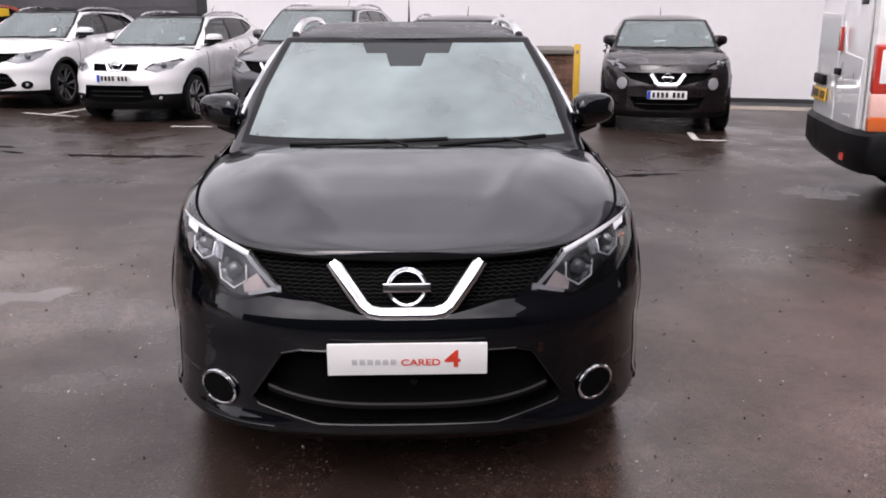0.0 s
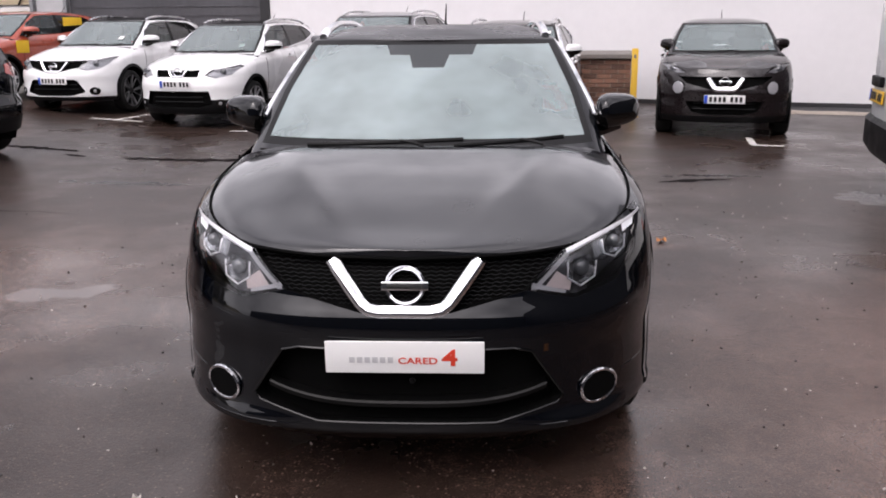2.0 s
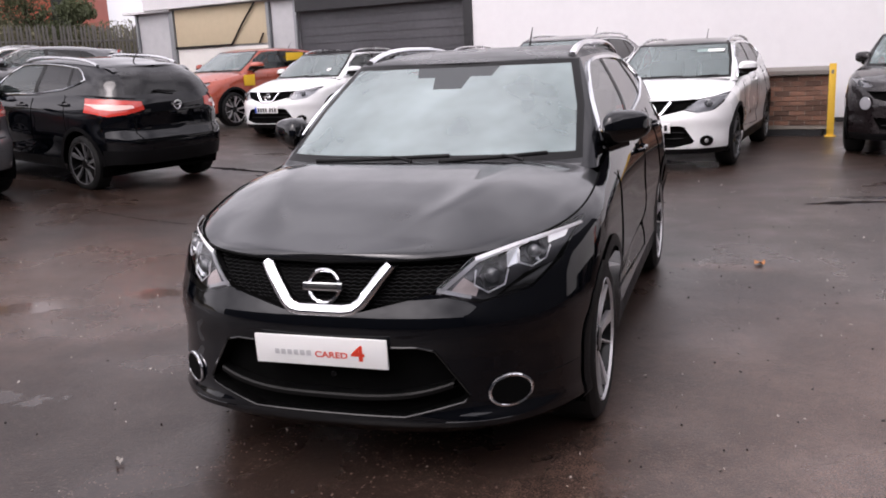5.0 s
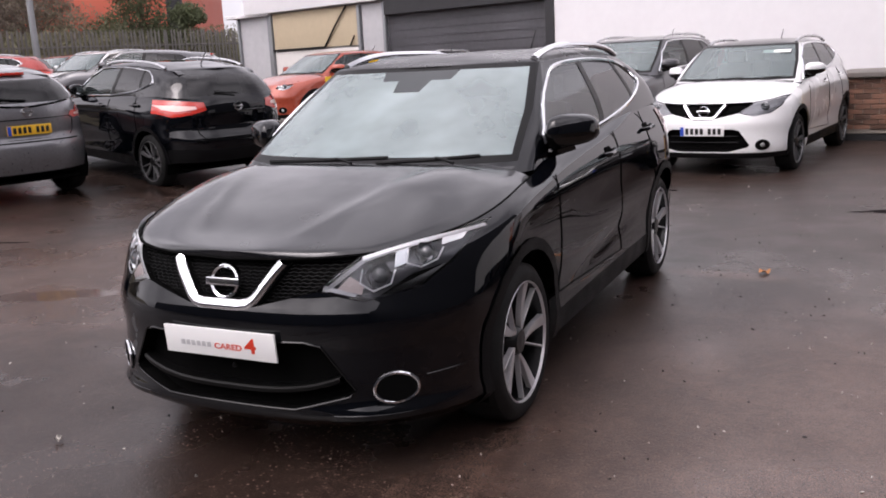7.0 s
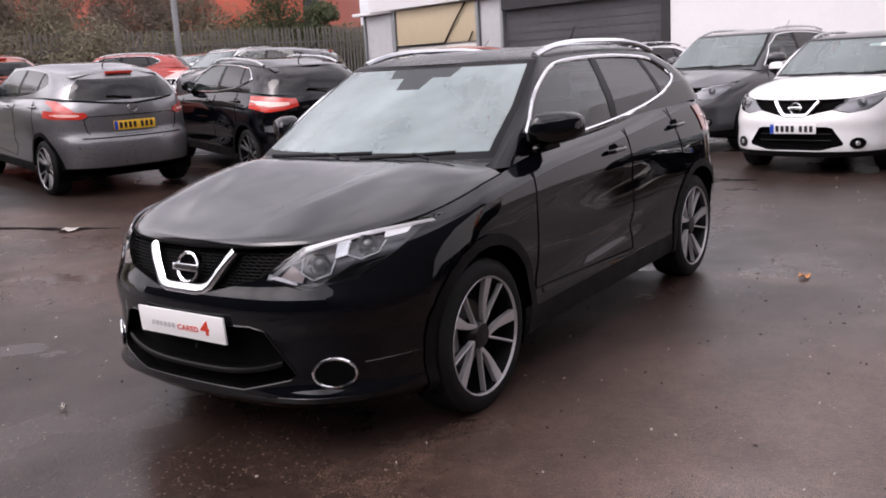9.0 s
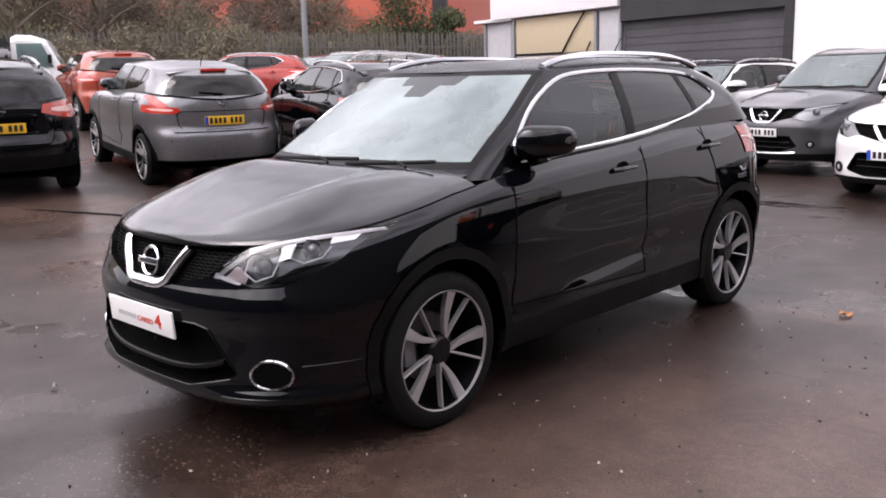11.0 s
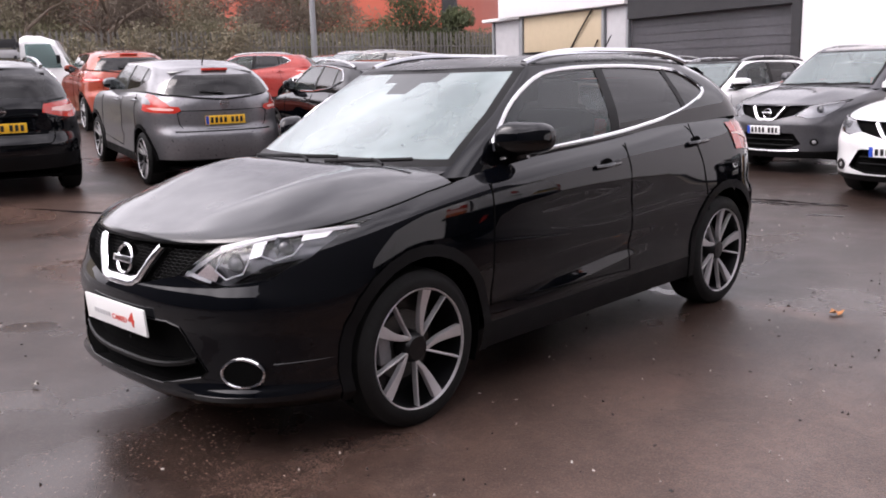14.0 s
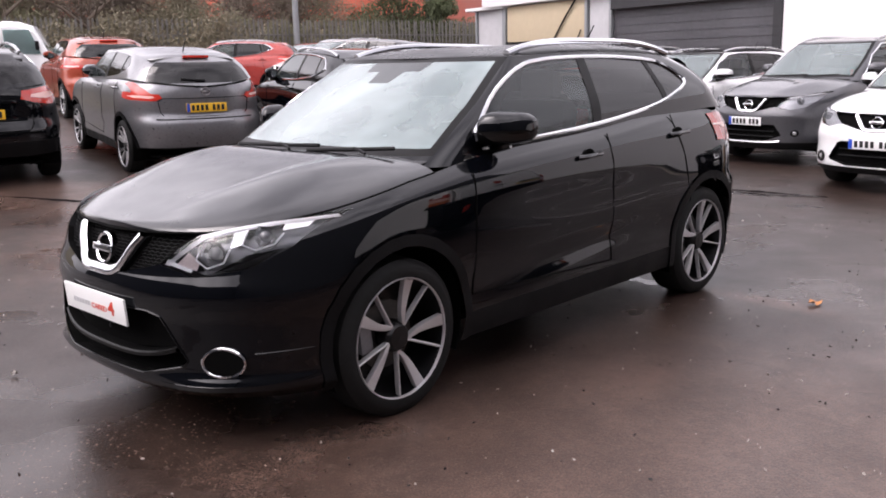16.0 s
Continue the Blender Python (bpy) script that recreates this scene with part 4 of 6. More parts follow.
def nose_trim(root, s, fy, fine, edge):
    # chrome vee
    pts = []
    v = s["vee"]
    for (a, b), (c, d) in zip(v, v[1:]):
        for k in range(6):
            u = k / 6
            pts.append((a + (c - a) * u, b + (d - b) * u))
    pts.append(v[-1])
    sm = [pts[0]] + [((p[0] + 2 * q[0] + r[0]) / 4, (p[1] + 2 * q[1] + r[1]) / 4) for p, q, r in zip(pts, pts[1:], pts[2:])] + [pts[-1]]
    rows, backs = [], []
    w = s["vee_w"]
    for i, (x, z) in enumerate(sm):
        a, b = sm[max(0, i - 1)], sm[min(len(sm) - 1, i + 1)]
        t = Vector((b[0] - a[0], b[1] - a[1])).normalized()
        n = Vector((-t.y, t.x)) * (w * 0.5)
        y = fy(x, z, 0.004)
        rows.append([(x + n.x * o, y - d, z + n.y * o) for o, d in ((-1, -0.02), (-0.86, -0.002), (-0.5, 0.005), (-0.1, 0.006), (0.4, 0.000), (0.8, -0.009), (1, -0.014))])
        backs.append([(x + n.x * o, y - d, z + n.y * o) for o, d in ((0.97, -0.013), (0.9, -0.05), (-0.9, -0.05), (-0.97, -0.019))])
    bm = grid(rows)
    bmesh.ops.recalc_face_normals(bm, faces=bm.faces)
    vee = part("grille_chrome", bm, M_CHROME, root, "chrome v-shaped grille trim")
    bm = grid(backs)
    bmesh.ops.recalc_face_normals(bm, faces=bm.faces)
    part("trim_backing", bm, M_FRAME, vee)
    bz, r = s["badge_z"], 0.063
    y = fy(0, bz, -0.012)
    ring = lathe([(0.02, r - 0.011), (-0.004, r - 0.010), (-0.010, r - 0.002), (-0.004, r + 0.004), (0.02, r + 0.005)], 36)
    tilt = Matrix.Translation((0, y, bz)) @ Euler((radians(-12), 0, 0)).to_matrix().to_4x4()
    ring.transform(tilt @ Euler((0, 0, radians(90))).to_matrix().to_4x4())
    bd = part("badge", ring, M_CHROME, root, "round chrome badge with a plain bar")
    part("badge_bar", box(bmesh.new(), (0, -0.010, 0), (0.155, 0.016, 0.030), 0.004, tilt), M_CHROME, bd)
    part("badge_bar_print", box(bmesh.new(), (0, -0.0185, 0), (0.115, 0.003, 0.014), 0.001, tilt), M_INK, bd)
    # honeycomb bars
    if fine:
        for row in range(13):
            z = 0.695 + 0.0125 * row
            half = min(0.50, 0.22 + 0.065 * row) if row < 4 else 0.42 + 0.010 * (row - 3)
            pts = [(x, fy(x, z, -0.030) , z + (0.003 if i % 2 else -0.003)) for i, x in enumerate(half * (2 * i / 56 - 1) for i in range(57))]
            part("grille_bar", tube(pts, 0.0017, 4), M_PLASTIC, root)
        rows = []
        for i in range(29):
            x = 0.47 * (2 * i / 28 - 1)
            zc = 0.355 + 0.052 * abs(x / 0.47) ** 3.2
            y = fy(x, zc, -0.008)
            rows.append([(x, y + 0.05, zc + 0.012), (x, y + 0.004, zc + 0.010), (x, y - 0.003, zc + 0.004), (x, y - 0.002, zc - 0.010), (x, y + 0.05, zc - 0.022)])
        bm = grid(rows)
        bmesh.ops.recalc_face_normals(bm, faces=bm.faces)
        part("intake_blade", bm, M_FRAME, root, "black intake blade")
        part("parking_sensor", lathe([(0, 0.011), (-0.006, 0.010), (-0.008, 0.0005)], 12), M_PLASTIC, root).matrix_basis = Matrix.Translation((0.02, fy(0.02, 0.43, -0.035), 0.43)) @ Euler((0, 0, radians(90))).to_matrix().to_4x4()
        if edge:
            part("intake_edge", tube([v + Vector((0, -0.001, 0)) for v in edge], 0.0045, 6, True), M_GLOSS, root)
    else:
        for z in (0.40, 0.47):
            pts = [(x, fy(x, z, -0.03), z) for x in (0.4 * (2 * i / 10 - 1) for i in range(11))]
            part("intake_blade", tube(pts, 0.008, 5), M_PLASTIC, root)
    if s.get("chin_strip"):
        pts = [(x, fy(x, s["chin_strip"], 0.006), s["chin_strip"] + 0.02 * abs(x / 0.5) ** 3) for x in (0.5 * (2 * i / 14 - 1) for i in range(15))]
        part("chin_strip", tube(pts, 0.014, 6), M_SILVER, root, "silver chin strip")
    fx, fz, fw, fh = s["fog"]
    for sg in (1, -1):
        ang = math.atan2(fy(fx + 0.04, fz) - fy(fx - 0.04, fz), 0.08)
        m4 = Matrix.Translation((sg * fx, fy(fx, fz, 0.004), fz)) @ Euler((0, 0, sg * ang)).to_matrix().to_4x4()
        pts = [m4 @ Vector((fw * math.cos(a), 0, fh * math.sin(a))) for a in (2 * math.pi * i / 28 for i in range(28))]
        fg = part("fog_lamp", slab([(fw * 0.98 * math.cos(a), fh * 0.98 * math.sin(a)) for a in (2 * math.pi * i / 24 for i in range(24))], 0.004, m4 @ Euler((radians(90), 0, 0)).to_matrix().to_4x4()), M_DARK if fine else M_GLOSS, root, "round front fog lamp")
        part("fog_lamp_ring", tube(pts, 0.0065, 6, True, up=(0, 1, 0)), M_CHROME if fine else M_PLASTIC, fg, "chrome ring" if fine else "")
        big = s.get("round_lamp", 0.0)
        if fine:
            seam = []
            for k in range(13):
                z = fz + 0.032 + 0.010 * k / 12
                x = fx + fw + (0.872 - fx - fw) * math.sin(math.pi / 2 * k / 12)
                seam.append((sg * x, fy(x, z, 0.0015), z))
            part("bumper_seam", tube(seam, 0.0032, 5), M_GLOSS, root)
            continue
        bm = lathe([(0.0, 0.026 + big), (-0.006, 0.02 + big), (-0.009, 0.0005)], 18)
        bm.transform(m4 @ Matrix.Translation((0, -0.004, 0)) @ Euler((0, 0, radians(90))).to_matrix().to_4x4())
        part("fog_lens", bm, M_PALE if big else M_BULB, fg, "round clear lamp" if big else "")


def number_plate(root, c, side, mat, facing):
    """A registration plate whose characters are plain bars."""
    bm = box(bmesh.new(), (0, 0, 0), (0.52, 0.012, 0.111), 0.004)
    turn = Matrix.Translation(c) @ Euler((radians(-4 * facing), 0, 0 if facing < 0 else math.pi)).to_matrix().to_4x4()
    bm.transform(turn)
    p = part("number_plate", bm, mat, root, ("white" if side == "front" else "yellow") + " number plate with plain dark bars")
    part("plate_band", box(bmesh.new(), (-0.236, -0.0075, 0), (0.042, 0.004, 0.104), 0.001, turn), M_BLUE, p, "blue band")
    for i in range(7):
        x = -0.175 + 0.058 * i + (0.035 if i > 3 else 0)
        part("plate_mark", box(bmesh.new(), (x, -0.0075, 0), (0.036, 0.004, 0.070), 0.001, turn), M_INK, p)


def words(text, size, mat, m4, parent, name, bold=0.0):
    cu = bpy.data.curves.new(name, "FONT")
    cu.body, cu.size, cu.extrude, cu.offset = text, size, 0.0006, bold
    cu.align_x, cu.align_y = "LEFT", "BOTTOM_BASELINE"
    tmp = new(name + "_outline", cu)
    dg = bpy.context.evaluated_depsgraph_get()
    me = bpy.data.meshes.new_from_object(tmp.evaluated_get(dg))
    bpy.data.objects.remove(tmp)
    bpy.data.curves.remove(cu)
    me.transform(m4)
    me.materials.clear()
    me.materials.append(mat)
    ob = new(name, me)
    ob.parent = parent
    return ob


def sale_plate(root, c):
    bm = box(bmesh.new(), (0, 0, 0), (0.52, 0.010, 0.111), 0.003)
    turn = Matrix.Translation(c) @ Euler((radians(4), 0, 0)).to_matrix().to_4x4()
    bm.transform(turn)
    p = part("sale_plate", bm, M_PLATE_W, root, "white sale plate with grey and red print")
    face = turn @ Matrix.Translation((0, -0.0062, 0)) @ Euler((radians(90), 0, 0)).to_matrix().to_4x4()
    for i in range(6):
        part("plate_mark", box(bmesh.new(), (-0.172 + 0.0252 * i, -0.0062, -0.008), (0.018, 0.0015, 0.020), 0.0005, turn), M_INKGREY, p)
    words("CARED", 0.036, M_INKRED, face @ Matrix.Translation((-0.022, -0.021, 0)) @ Matrix.Diagonal((1.12, 0.88, 1, 1)), p, "plate_word", 0.0006)
    words("4", 0.082, M_INKRED, face @ Matrix.Translation((0.122, -0.026, 0)) @ Matrix.Diagonal((1.25, 0.98, 1, 1)), p, "plate_digit", 0.002)


def wheel(s, fine, mat=None):
    r, rim, w = s["tyre"], s["rim"], 0.112
    ob = new("wheel")
    t = lathe([(-w, rim), (-w - 0.004, rim + 0.03), (-w + 0.004, r - 0.03), (-w + 0.022, r - 0.006), (-0.05, r), (0.05, r), (w - 0.022, r - 0.006), (w - 0.004, r - 0.03), (w + 0.004, rim + 0.03), (w, rim + 0.004), (w - 0.008, rim - 0.002)], 56 if fine else 32)
    part("tyre", t, M_TYRE, ob, "black tyre")
    b = lathe([(w - 0.004, rim + 0.001), (w - 0.012, rim - 0.008), (-0.02, rim - 0.03), (-0.06, rim - 0.035), (-0.06, 0.02)], 48 if fine else 28)
    rm = part("rim", b, M_RIM, ob, "black and machined silver alloy rim")
    lip = lathe([(w - 0.006, rim + 0.001), (w + 0.0005, rim - 0.002), (w - 0.001, rim - 0.006), (w - 0.012, rim - 0.008)], 56 if fine else 28)
    part("rim_lip", lip, mat or M_ALLOY, rm)
    hubm = lathe([(0.03, 0.075), (w - 0.035, 0.062), (w - 0.022, 0.05), (w - 0.022, 0.03), (w - 0.020, 0.0005)], 24)
    part("hub_cap", hubm, M_RIM, rm)
    disc = lathe([(-0.02, 0.15), (0.0, 0.15), (0.0, 0.06)], 32)
    part("brake_disc", disc, M_DISC, ob)
    if fine:
        part("brake_caliper", box(bmesh.new(), (0.0, -0.13, 0.03), (0.06, 0.07, 0.14), 0.015), M_CALIPER, ob)
    n = s["spokes"]
    for k in range(n):
        for off, w0, w1 in ((0.0, 0.016, 0.050), (-28.0, 0.009, 0.009)):
            a = 2 * math.pi * k / n + radians(off)
            rows = []
            for i in range(9):
                u = (i / 8) ** 1.4
                rad = 0.058 + (rim - 0.010 - 0.058) * u
                half = (w0 + (w1 - w0) * u) / 2
                xo = w - 0.028 + 0.020 * u ** 1.5
                turn = radians(-25) * math.exp(-u / 0.15) if off == 0 else 0.0
                rad, mid = rad * math.cos(turn), rad * math.sin(turn)
                rows.append([(xo - 0.025, rad, mid - half - 0.002), (xo - 0.002, rad, mid - half), (xo, rad, mid), (xo - 0.002, rad, mid + half), (xo - 0.025, rad, mid + half + 0.002)])
            bm = grid(rows)
            bm.transform(Matrix.Rotation(a, 4, "X"))
            bmesh.ops.recalc_face_normals(bm, faces=bm.faces)
            part("spoke", bm, mat or M_ALLOY, rm)
    return ob


def cabin(root, s, fine):
    """Floor tub, dashboard, seats and mirror behind the glass."""
    wb = s["wheelbase"]
    tub = bmesh.new()
    box(tub, (0, 1.75, 0.55), (1.36, 2.4, 0.5), 0.05)
    part("cabin_floor", tub, M_DARK, root)
    dash = grid([[(x, y + 0.10 * (x / 0.7) ** 2, z) for x in (0.70 * (2 * i / 10 - 1) for i in range(11))] for y, z in ((0.30, 1.03), (0.55, 1.045), (0.82, 1.06), (0.95, 1.02), (1.0, 0.8))])
    bmesh.ops.recalc_face_normals(dash, faces=dash.faces)
    part("dashboard", dash, M_SEAT, root, "charcoal dashboard")
    lining = grid([[(x, y, z - 0.05 * (x / 0.56) ** 2) for x in (0.56 * (2 * i / 8 - 1) for i in range(9))] for y, z in ((1.16, 1.475), (1.6, 1.515), (2.2, 1.52), (2.85, 1.48))])
    part("headlining", lining, M_LINER, root, "pale grey headlining")
    for sg in (1, -1):
        for y in (1.42, 2.35):
            bm = box(bmesh.new(), (sg * 0.36, y + 0.10, 0.98), (0.48, 0.16, 0.62), 0.06, Matrix.Translation((0, y, 0.7)) @ Matrix.Rotation(radians(-12), 4, "X") @ Matrix.Translation((0, -y, -0.7)))
            seat = part("seat", bm, M_SEAT, root, "charcoal cloth seat")
            bm = box(bmesh.new(), (sg * 0.36, y + 0.23, 1.335), (0.25, 0.09, 0.16), 0.04)
            part("headrest", bm, M_SEAT, seat)
    if fine:
        sw = [(-0.36 + 0.18 * math.cos(a), 1.02 + 0.07 * math.sin(a), 1.03 + 0.165 * math.sin(a)) for a in (2 * math.pi * i / 24 for i in range(24))]
        st = part("steering_wheel", tube(sw, 0.014, 6, True), M_PLASTIC, root, "black steering wheel")
        part("steering_boss", box(bmesh.new(), (-0.36, 1.02, 1.02), (0.14, 0.05, 0.10), 0.02), M_PLASTIC, st)
        mr = part("interior_mirror", box(bmesh.new(), (0.0, 0.92, 1.355), (0.25, 0.03, 0.075), 0.012), M_PLASTIC, root, "black interior mirror")
        part("mirror_stalk", box(bmesh.new(), (0.0, 0.955, 1.42), (0.22, 0.05, 0.10), 0.02), M_PLASTIC, mr)


# ---- setting ----
def rise(x, y):
    """Height of the yard: level round the car, rising gently towards the far fence."""
    t = max(0.0, -x - 3.8)
    return min(0.6, 0.062 * t * t / (t + 1.2) if t else 0.0)


def asphalt():
    m = bpy.data.materials.new("wet_worn_asphalt")
    m.use_nodes = True
    n, k = m.node_tree.nodes, m.node_tree.links
    b = n["Principled BSDF"]
    tc = n.new("ShaderNodeTexCoord")

    def noise_at(scale, detail=4, rough=0.55):
        t = n.new("ShaderNodeTexNoise")
        t.inputs["Scale"].default_value, t.inputs["Detail"].default_value, t.inputs["Roughness"].default_value = scale, detail, rough
        k.new(tc.outputs["Object"], t.inputs["Vector"])
        return t

    def span(src, a, b_, c, d):
        r = n.new("ShaderNodeMapRange")
        r.interpolation_type = "SMOOTHSTEP"
        for q, v in zip(("From Min", "From Max", "To Min", "To Max"), (a, b_, c, d)):
            r.inputs[q].default_value = v
        k.new(src, r.inputs["Value"])
        return r.outputs[0]

    broad, mid, patch, fine = noise_at(0.35, 3), noise_at(1.6, 5), noise_at(19, 3, 0.6), noise_at(120, 3, 0.7)
    stones = n.new("ShaderNodeTexVoronoi")
    stones.inputs["Scale"].default_value = 70
    k.new(tc.outputs["Object"], stones.inputs["Vector"])

    def maths(op, a, b_):
        q = n.new("ShaderNodeMath")
        q.operation = op
        for i, v in enumerate((a, b_)):
            if isinstance(v, (int, float)):
                q.inputs[i].default_value = v
            else:
                k.new(v, q.inputs[i])
        return q.outputs[0]

    def pools(list_of, outer=1.0, inner=0.72, ragged=0.45):
        """Soft-edged uneven spots: (x, y, half length, half width, turn)."""
        total = None
        for x, y, rx, ry, turn in list_of:
            mp, ln = n.new("ShaderNodeMapping"), n.new("ShaderNodeVectorMath")
            mp.vector_type, ln.operation = "TEXTURE", "LENGTH"
            mp.inputs["Location"].default_value, mp.inputs["Rotation"].default_value, mp.inputs["Scale"].default_value = (x, y, 0), (0, 0, radians(turn)), (rx, ry, 60)
            k.new(tc.outputs["Object"], mp.inputs["Vector"])
            k.new(mp.outputs[0], ln.inputs[0])
            d = maths("ADD", ln.outputs["Value"], span(edge.outputs["Fac"], 0.3, 0.7, -ragged, ragged))
            v = span(d, outer, inner, 0, 1)
            total = v if total is None else maths("MAXIMUM", total, v)
        return total

    edge = noise_at(5, 5, 0.65)
    pool = pools(((0.25, 2.66, 0.36, 0.08, 6), (-2.1, -0.5, 0.40, 0.12, 20), (-2.35, 1.45, 0.40, 0.13, 15), (-3.3, 0.9, 0.8, 0.16, 24)))
    # damp spots; the one under the van's rear also paints in its shade
    damp_and_shade = pools(((-0.7, 6.8, 0.34, 0.12, 0), (-0.12, 7.0, 0.22, 0.09, 0), (0.05, 6.3, 0.22, 0.10, 10), (3.75, 4.4, 0.30, 0.36, 0), (-5.9, 5.0, 0.6, 0.14, -12), (-3.4, 5.2, 0.7, 0.12, -8), (2.6, 5.6, 0.5, 0.10, 0)))
    mix1 = n.new("ShaderNodeMix")
    mix1.data_type = "RGBA"
    mix1.inputs[6].default_value, mix1.inputs[7].default_value = (0.0310, 0.0190, 0.0148, 1), (0.054, 0.0342, 0.0270, 1)
    k.new(span(mid.outputs["Fac"], 0.3, 0.7, 0, 1), mix1.inputs[0])
    mul = n.new("ShaderNodeMix")
    mul.data_type, mul.blend_type = "RGBA", "MULTIPLY"
    mul.inputs[0].default_value = 1
    k.new(mix1.outputs[2], mul.inputs[6])
    texture = maths("MULTIPLY", span(fine.outputs["Fac"], 0.35, 0.65, 0.45, 1.55), span(patch.outputs["Fac"], 0.3, 0.7, 0.80, 1.20))
    # paler spots: wear, together with wet sheen put into the colour
    worn = pools(((1.35, 2.68, 0.50, 0.13, -8), (2.7, 0.1, 2.4, 2.3, 30), (7.0, 3.0, 3.0, 2.0, 0), (-6.5, 1.5, 2.5, 1.2, 20), (-3.2, 1.6, 2.2, 2.0, 0)), 1.35, 0.15, 0.14)
    k.new(maths("MULTIPLY", maths("MULTIPLY", texture, span(worn, 0, 1, 0.70, 1.75)), span(damp_and_shade, 0, 1, 1.0, 0.45)), mul.inputs[7])
    # scattered paler stones in the surface
    pick = n.new("ShaderNodeSeparateColor")
    k.new(stones.outputs["Color"], pick.inputs[0])
    speck = maths("MULTIPLY", maths("GREATER_THAN", pick.outputs[0], 0.84), span(stones.outputs["Distance"], 0.42, 0.22, 0, 0.8))
    stone = n.new("ShaderNodeMix")
    stone.data_type = "RGBA"
    stone.inputs[7].default_value = (0.135, 0.098, 0.080, 1)
    k.new(speck, stone.inputs[0])
    k.new(mul.outputs[2], stone.inputs[6])
    k.new(stone.outputs[2], b.inputs["Base Color"])
    wet = maths("ADD", maths("MULTIPLY", mid.outputs["Fac"], 0.5), broad.outputs["Fac"])
    rough = span(wet, 0.62, 1.02, 0.41, 0.17)
    k.new(maths("MULTIPLY", maths("MULTIPLY", rough, span(pool, 0, 1, 1, 0.42)), span(damp_and_shade, 0, 1, 1, 0.6)), b.inputs["Roughness"])
    bp = n.new("ShaderNodeBump")
    bp.inputs["Distance"].default_value = 0.004
    k.new(maths("MULTIPLY", span(wet, 0.62, 1.0, 0.48, 0.12), span(pool, 0, 1, 1, 0.0)), bp.inputs["Strength"])
    k.new(maths("ADD", fine.outputs["Fac"], maths("MULTIPLY", stones.outputs["Distance"], -0.5)), bp.inputs["Height"])
    k.new(bp.outputs[0], b.inputs["Normal"])
    b.inputs["Specular IOR Level"].default_value = 0.44
    return m


M_ASPHALT = asphalt()
M_WALL = material("white_rendered_wall", (0.70, 0.69, 0.70), 0.85, spread=0.03, grain=6, stain=0.04, bump=0.3, bump_scale=60)
M_BACK = material("reflection_blocker_dark", (0.045, 0.045, 0.05), 0.7, spread=0.2, grain=8)
M_PLINTH = material("black_bitumen_plinth", (0.02, 0.02, 0.022), 0.7, spread=0.3, grain=20)
M_SHUTTER = material("dark_grey_cladding", (0.062, 0.061, 0.068), 0.5, spread=0.3, grain=9)
M_BRICK = material("weathered_red_brick", (0.135, 0.068, 0.045), 0.85, spread=0.35, grain=14, bump=0.5, bump_scale=120)
nodes, links = M_BRICK.node_tree.nodes, M_BRICK.node_tree.links
each, tone, paint_in = nodes.new("ShaderNodeObjectInfo"), nodes.new("ShaderNodeHueSaturation"), nodes["Principled BSDF"].inputs["Base Color"]
spread_of = nodes.new("ShaderNodeMapRange")
spread_of.inputs["To Min"].default_value, spread_of.inputs["To Max"].default_value = 0.55, 1.75
links.new(each.outputs["Random"], spread_of.inputs["Value"])
links.new(paint_in.links[0].from_socket, tone.inputs["Color"])
links.new(spread_of.outputs[0], tone.inputs["Value"])
links.new(tone.outputs[0], paint_in)
M_SILT = material("pale_silt", (0.27, 0.235, 0.20), 0.85, spread=0.4, grain=9)
M_MORTAR = material("grey_mortar", (0.24, 0.21, 0.18), 0.9, spread=0.2, grain=30)
M_COPING = material("concrete_coping", (0.16, 0.145, 0.13), 0.85, spread=0.25, grain=20)
M_YELLOW = material("yellow_post_paint", (0.70, 0.43, 0.04), 0.5, spread=0.12, grain=15)
M_LINE = material("worn_white_line", (0.55, 0.53, 0.50), 0.7, spread=0.25, grain=25)
M_CREAM = material("cream_panel", (0.46, 0.38, 0.26), 0.7, spread=0.08, grain=6)
M_HUT = material("pale_grey_panel", (0.42, 0.42, 0.43), 0.6, spread=0.08, grain=6)
M_FENCE = material("galvanised_steel", (0.15, 0.14, 0.13), 0.6, 0.4, spread=0.2, grain=12)
M_RED_WALL = material("orange_red_warehouse_cladding", (0.46, 0.100, 0.058), 0.6, spread=0.06, grain=2)
M_POLE = material("grey_lamp_post", (0.24, 0.25, 0.26), 0.5, 0.3, spread=0.1, grain=10)
M_LEAF = material("dull_green_leaves", (0.07, 0.085, 0.035), 0.7, spread=0.4, grain=8)
M_LEAF2 = material("brown_green_scrub", (0.165, 0.142, 0.095), 0.8, spread=0.3, grain=8)
M_LEAF4 = material("olive_undergrowth", (0.140, 0.132, 0.075), 0.8, spread=0.35, grain=8)
M_LEAF3 = material("bare_brown_twigs", (0.135, 0.105, 0.082), 0.85, spread=0.4, grain=8)
M_BARK = material("grey_brown_bark", (0.10, 0.075, 0.055), 0.9, spread=0.3, grain=20)

bm = bmesh.new()
xs = [-400, -150, -80] + [-60 + 1.5 * i for i in range(34)] + [-9 + 0.3 * i for i in range(20)] + [-3 + 1.5 * i for i in range(36)] + [60, 120, 400]
ys = [-400, -120, -50] + [-30 + 1.5 * i for i in range(67)] + [90, 160, 400]
ground = grid([[(x, y, rise(x, y)) for x in xs] for y in ys])
bmesh.ops.recalc_face_normals(ground, faces=ground.faces)
if sum(f.normal.z for f in ground.faces) < 0:
    bmesh.ops.reverse_faces(ground, faces=ground.faces)
tagged(part("ground", ground, M_ASPHALT), "wet dark asphalt yard with worn patches and painted sheen", "ground", kind="structure")

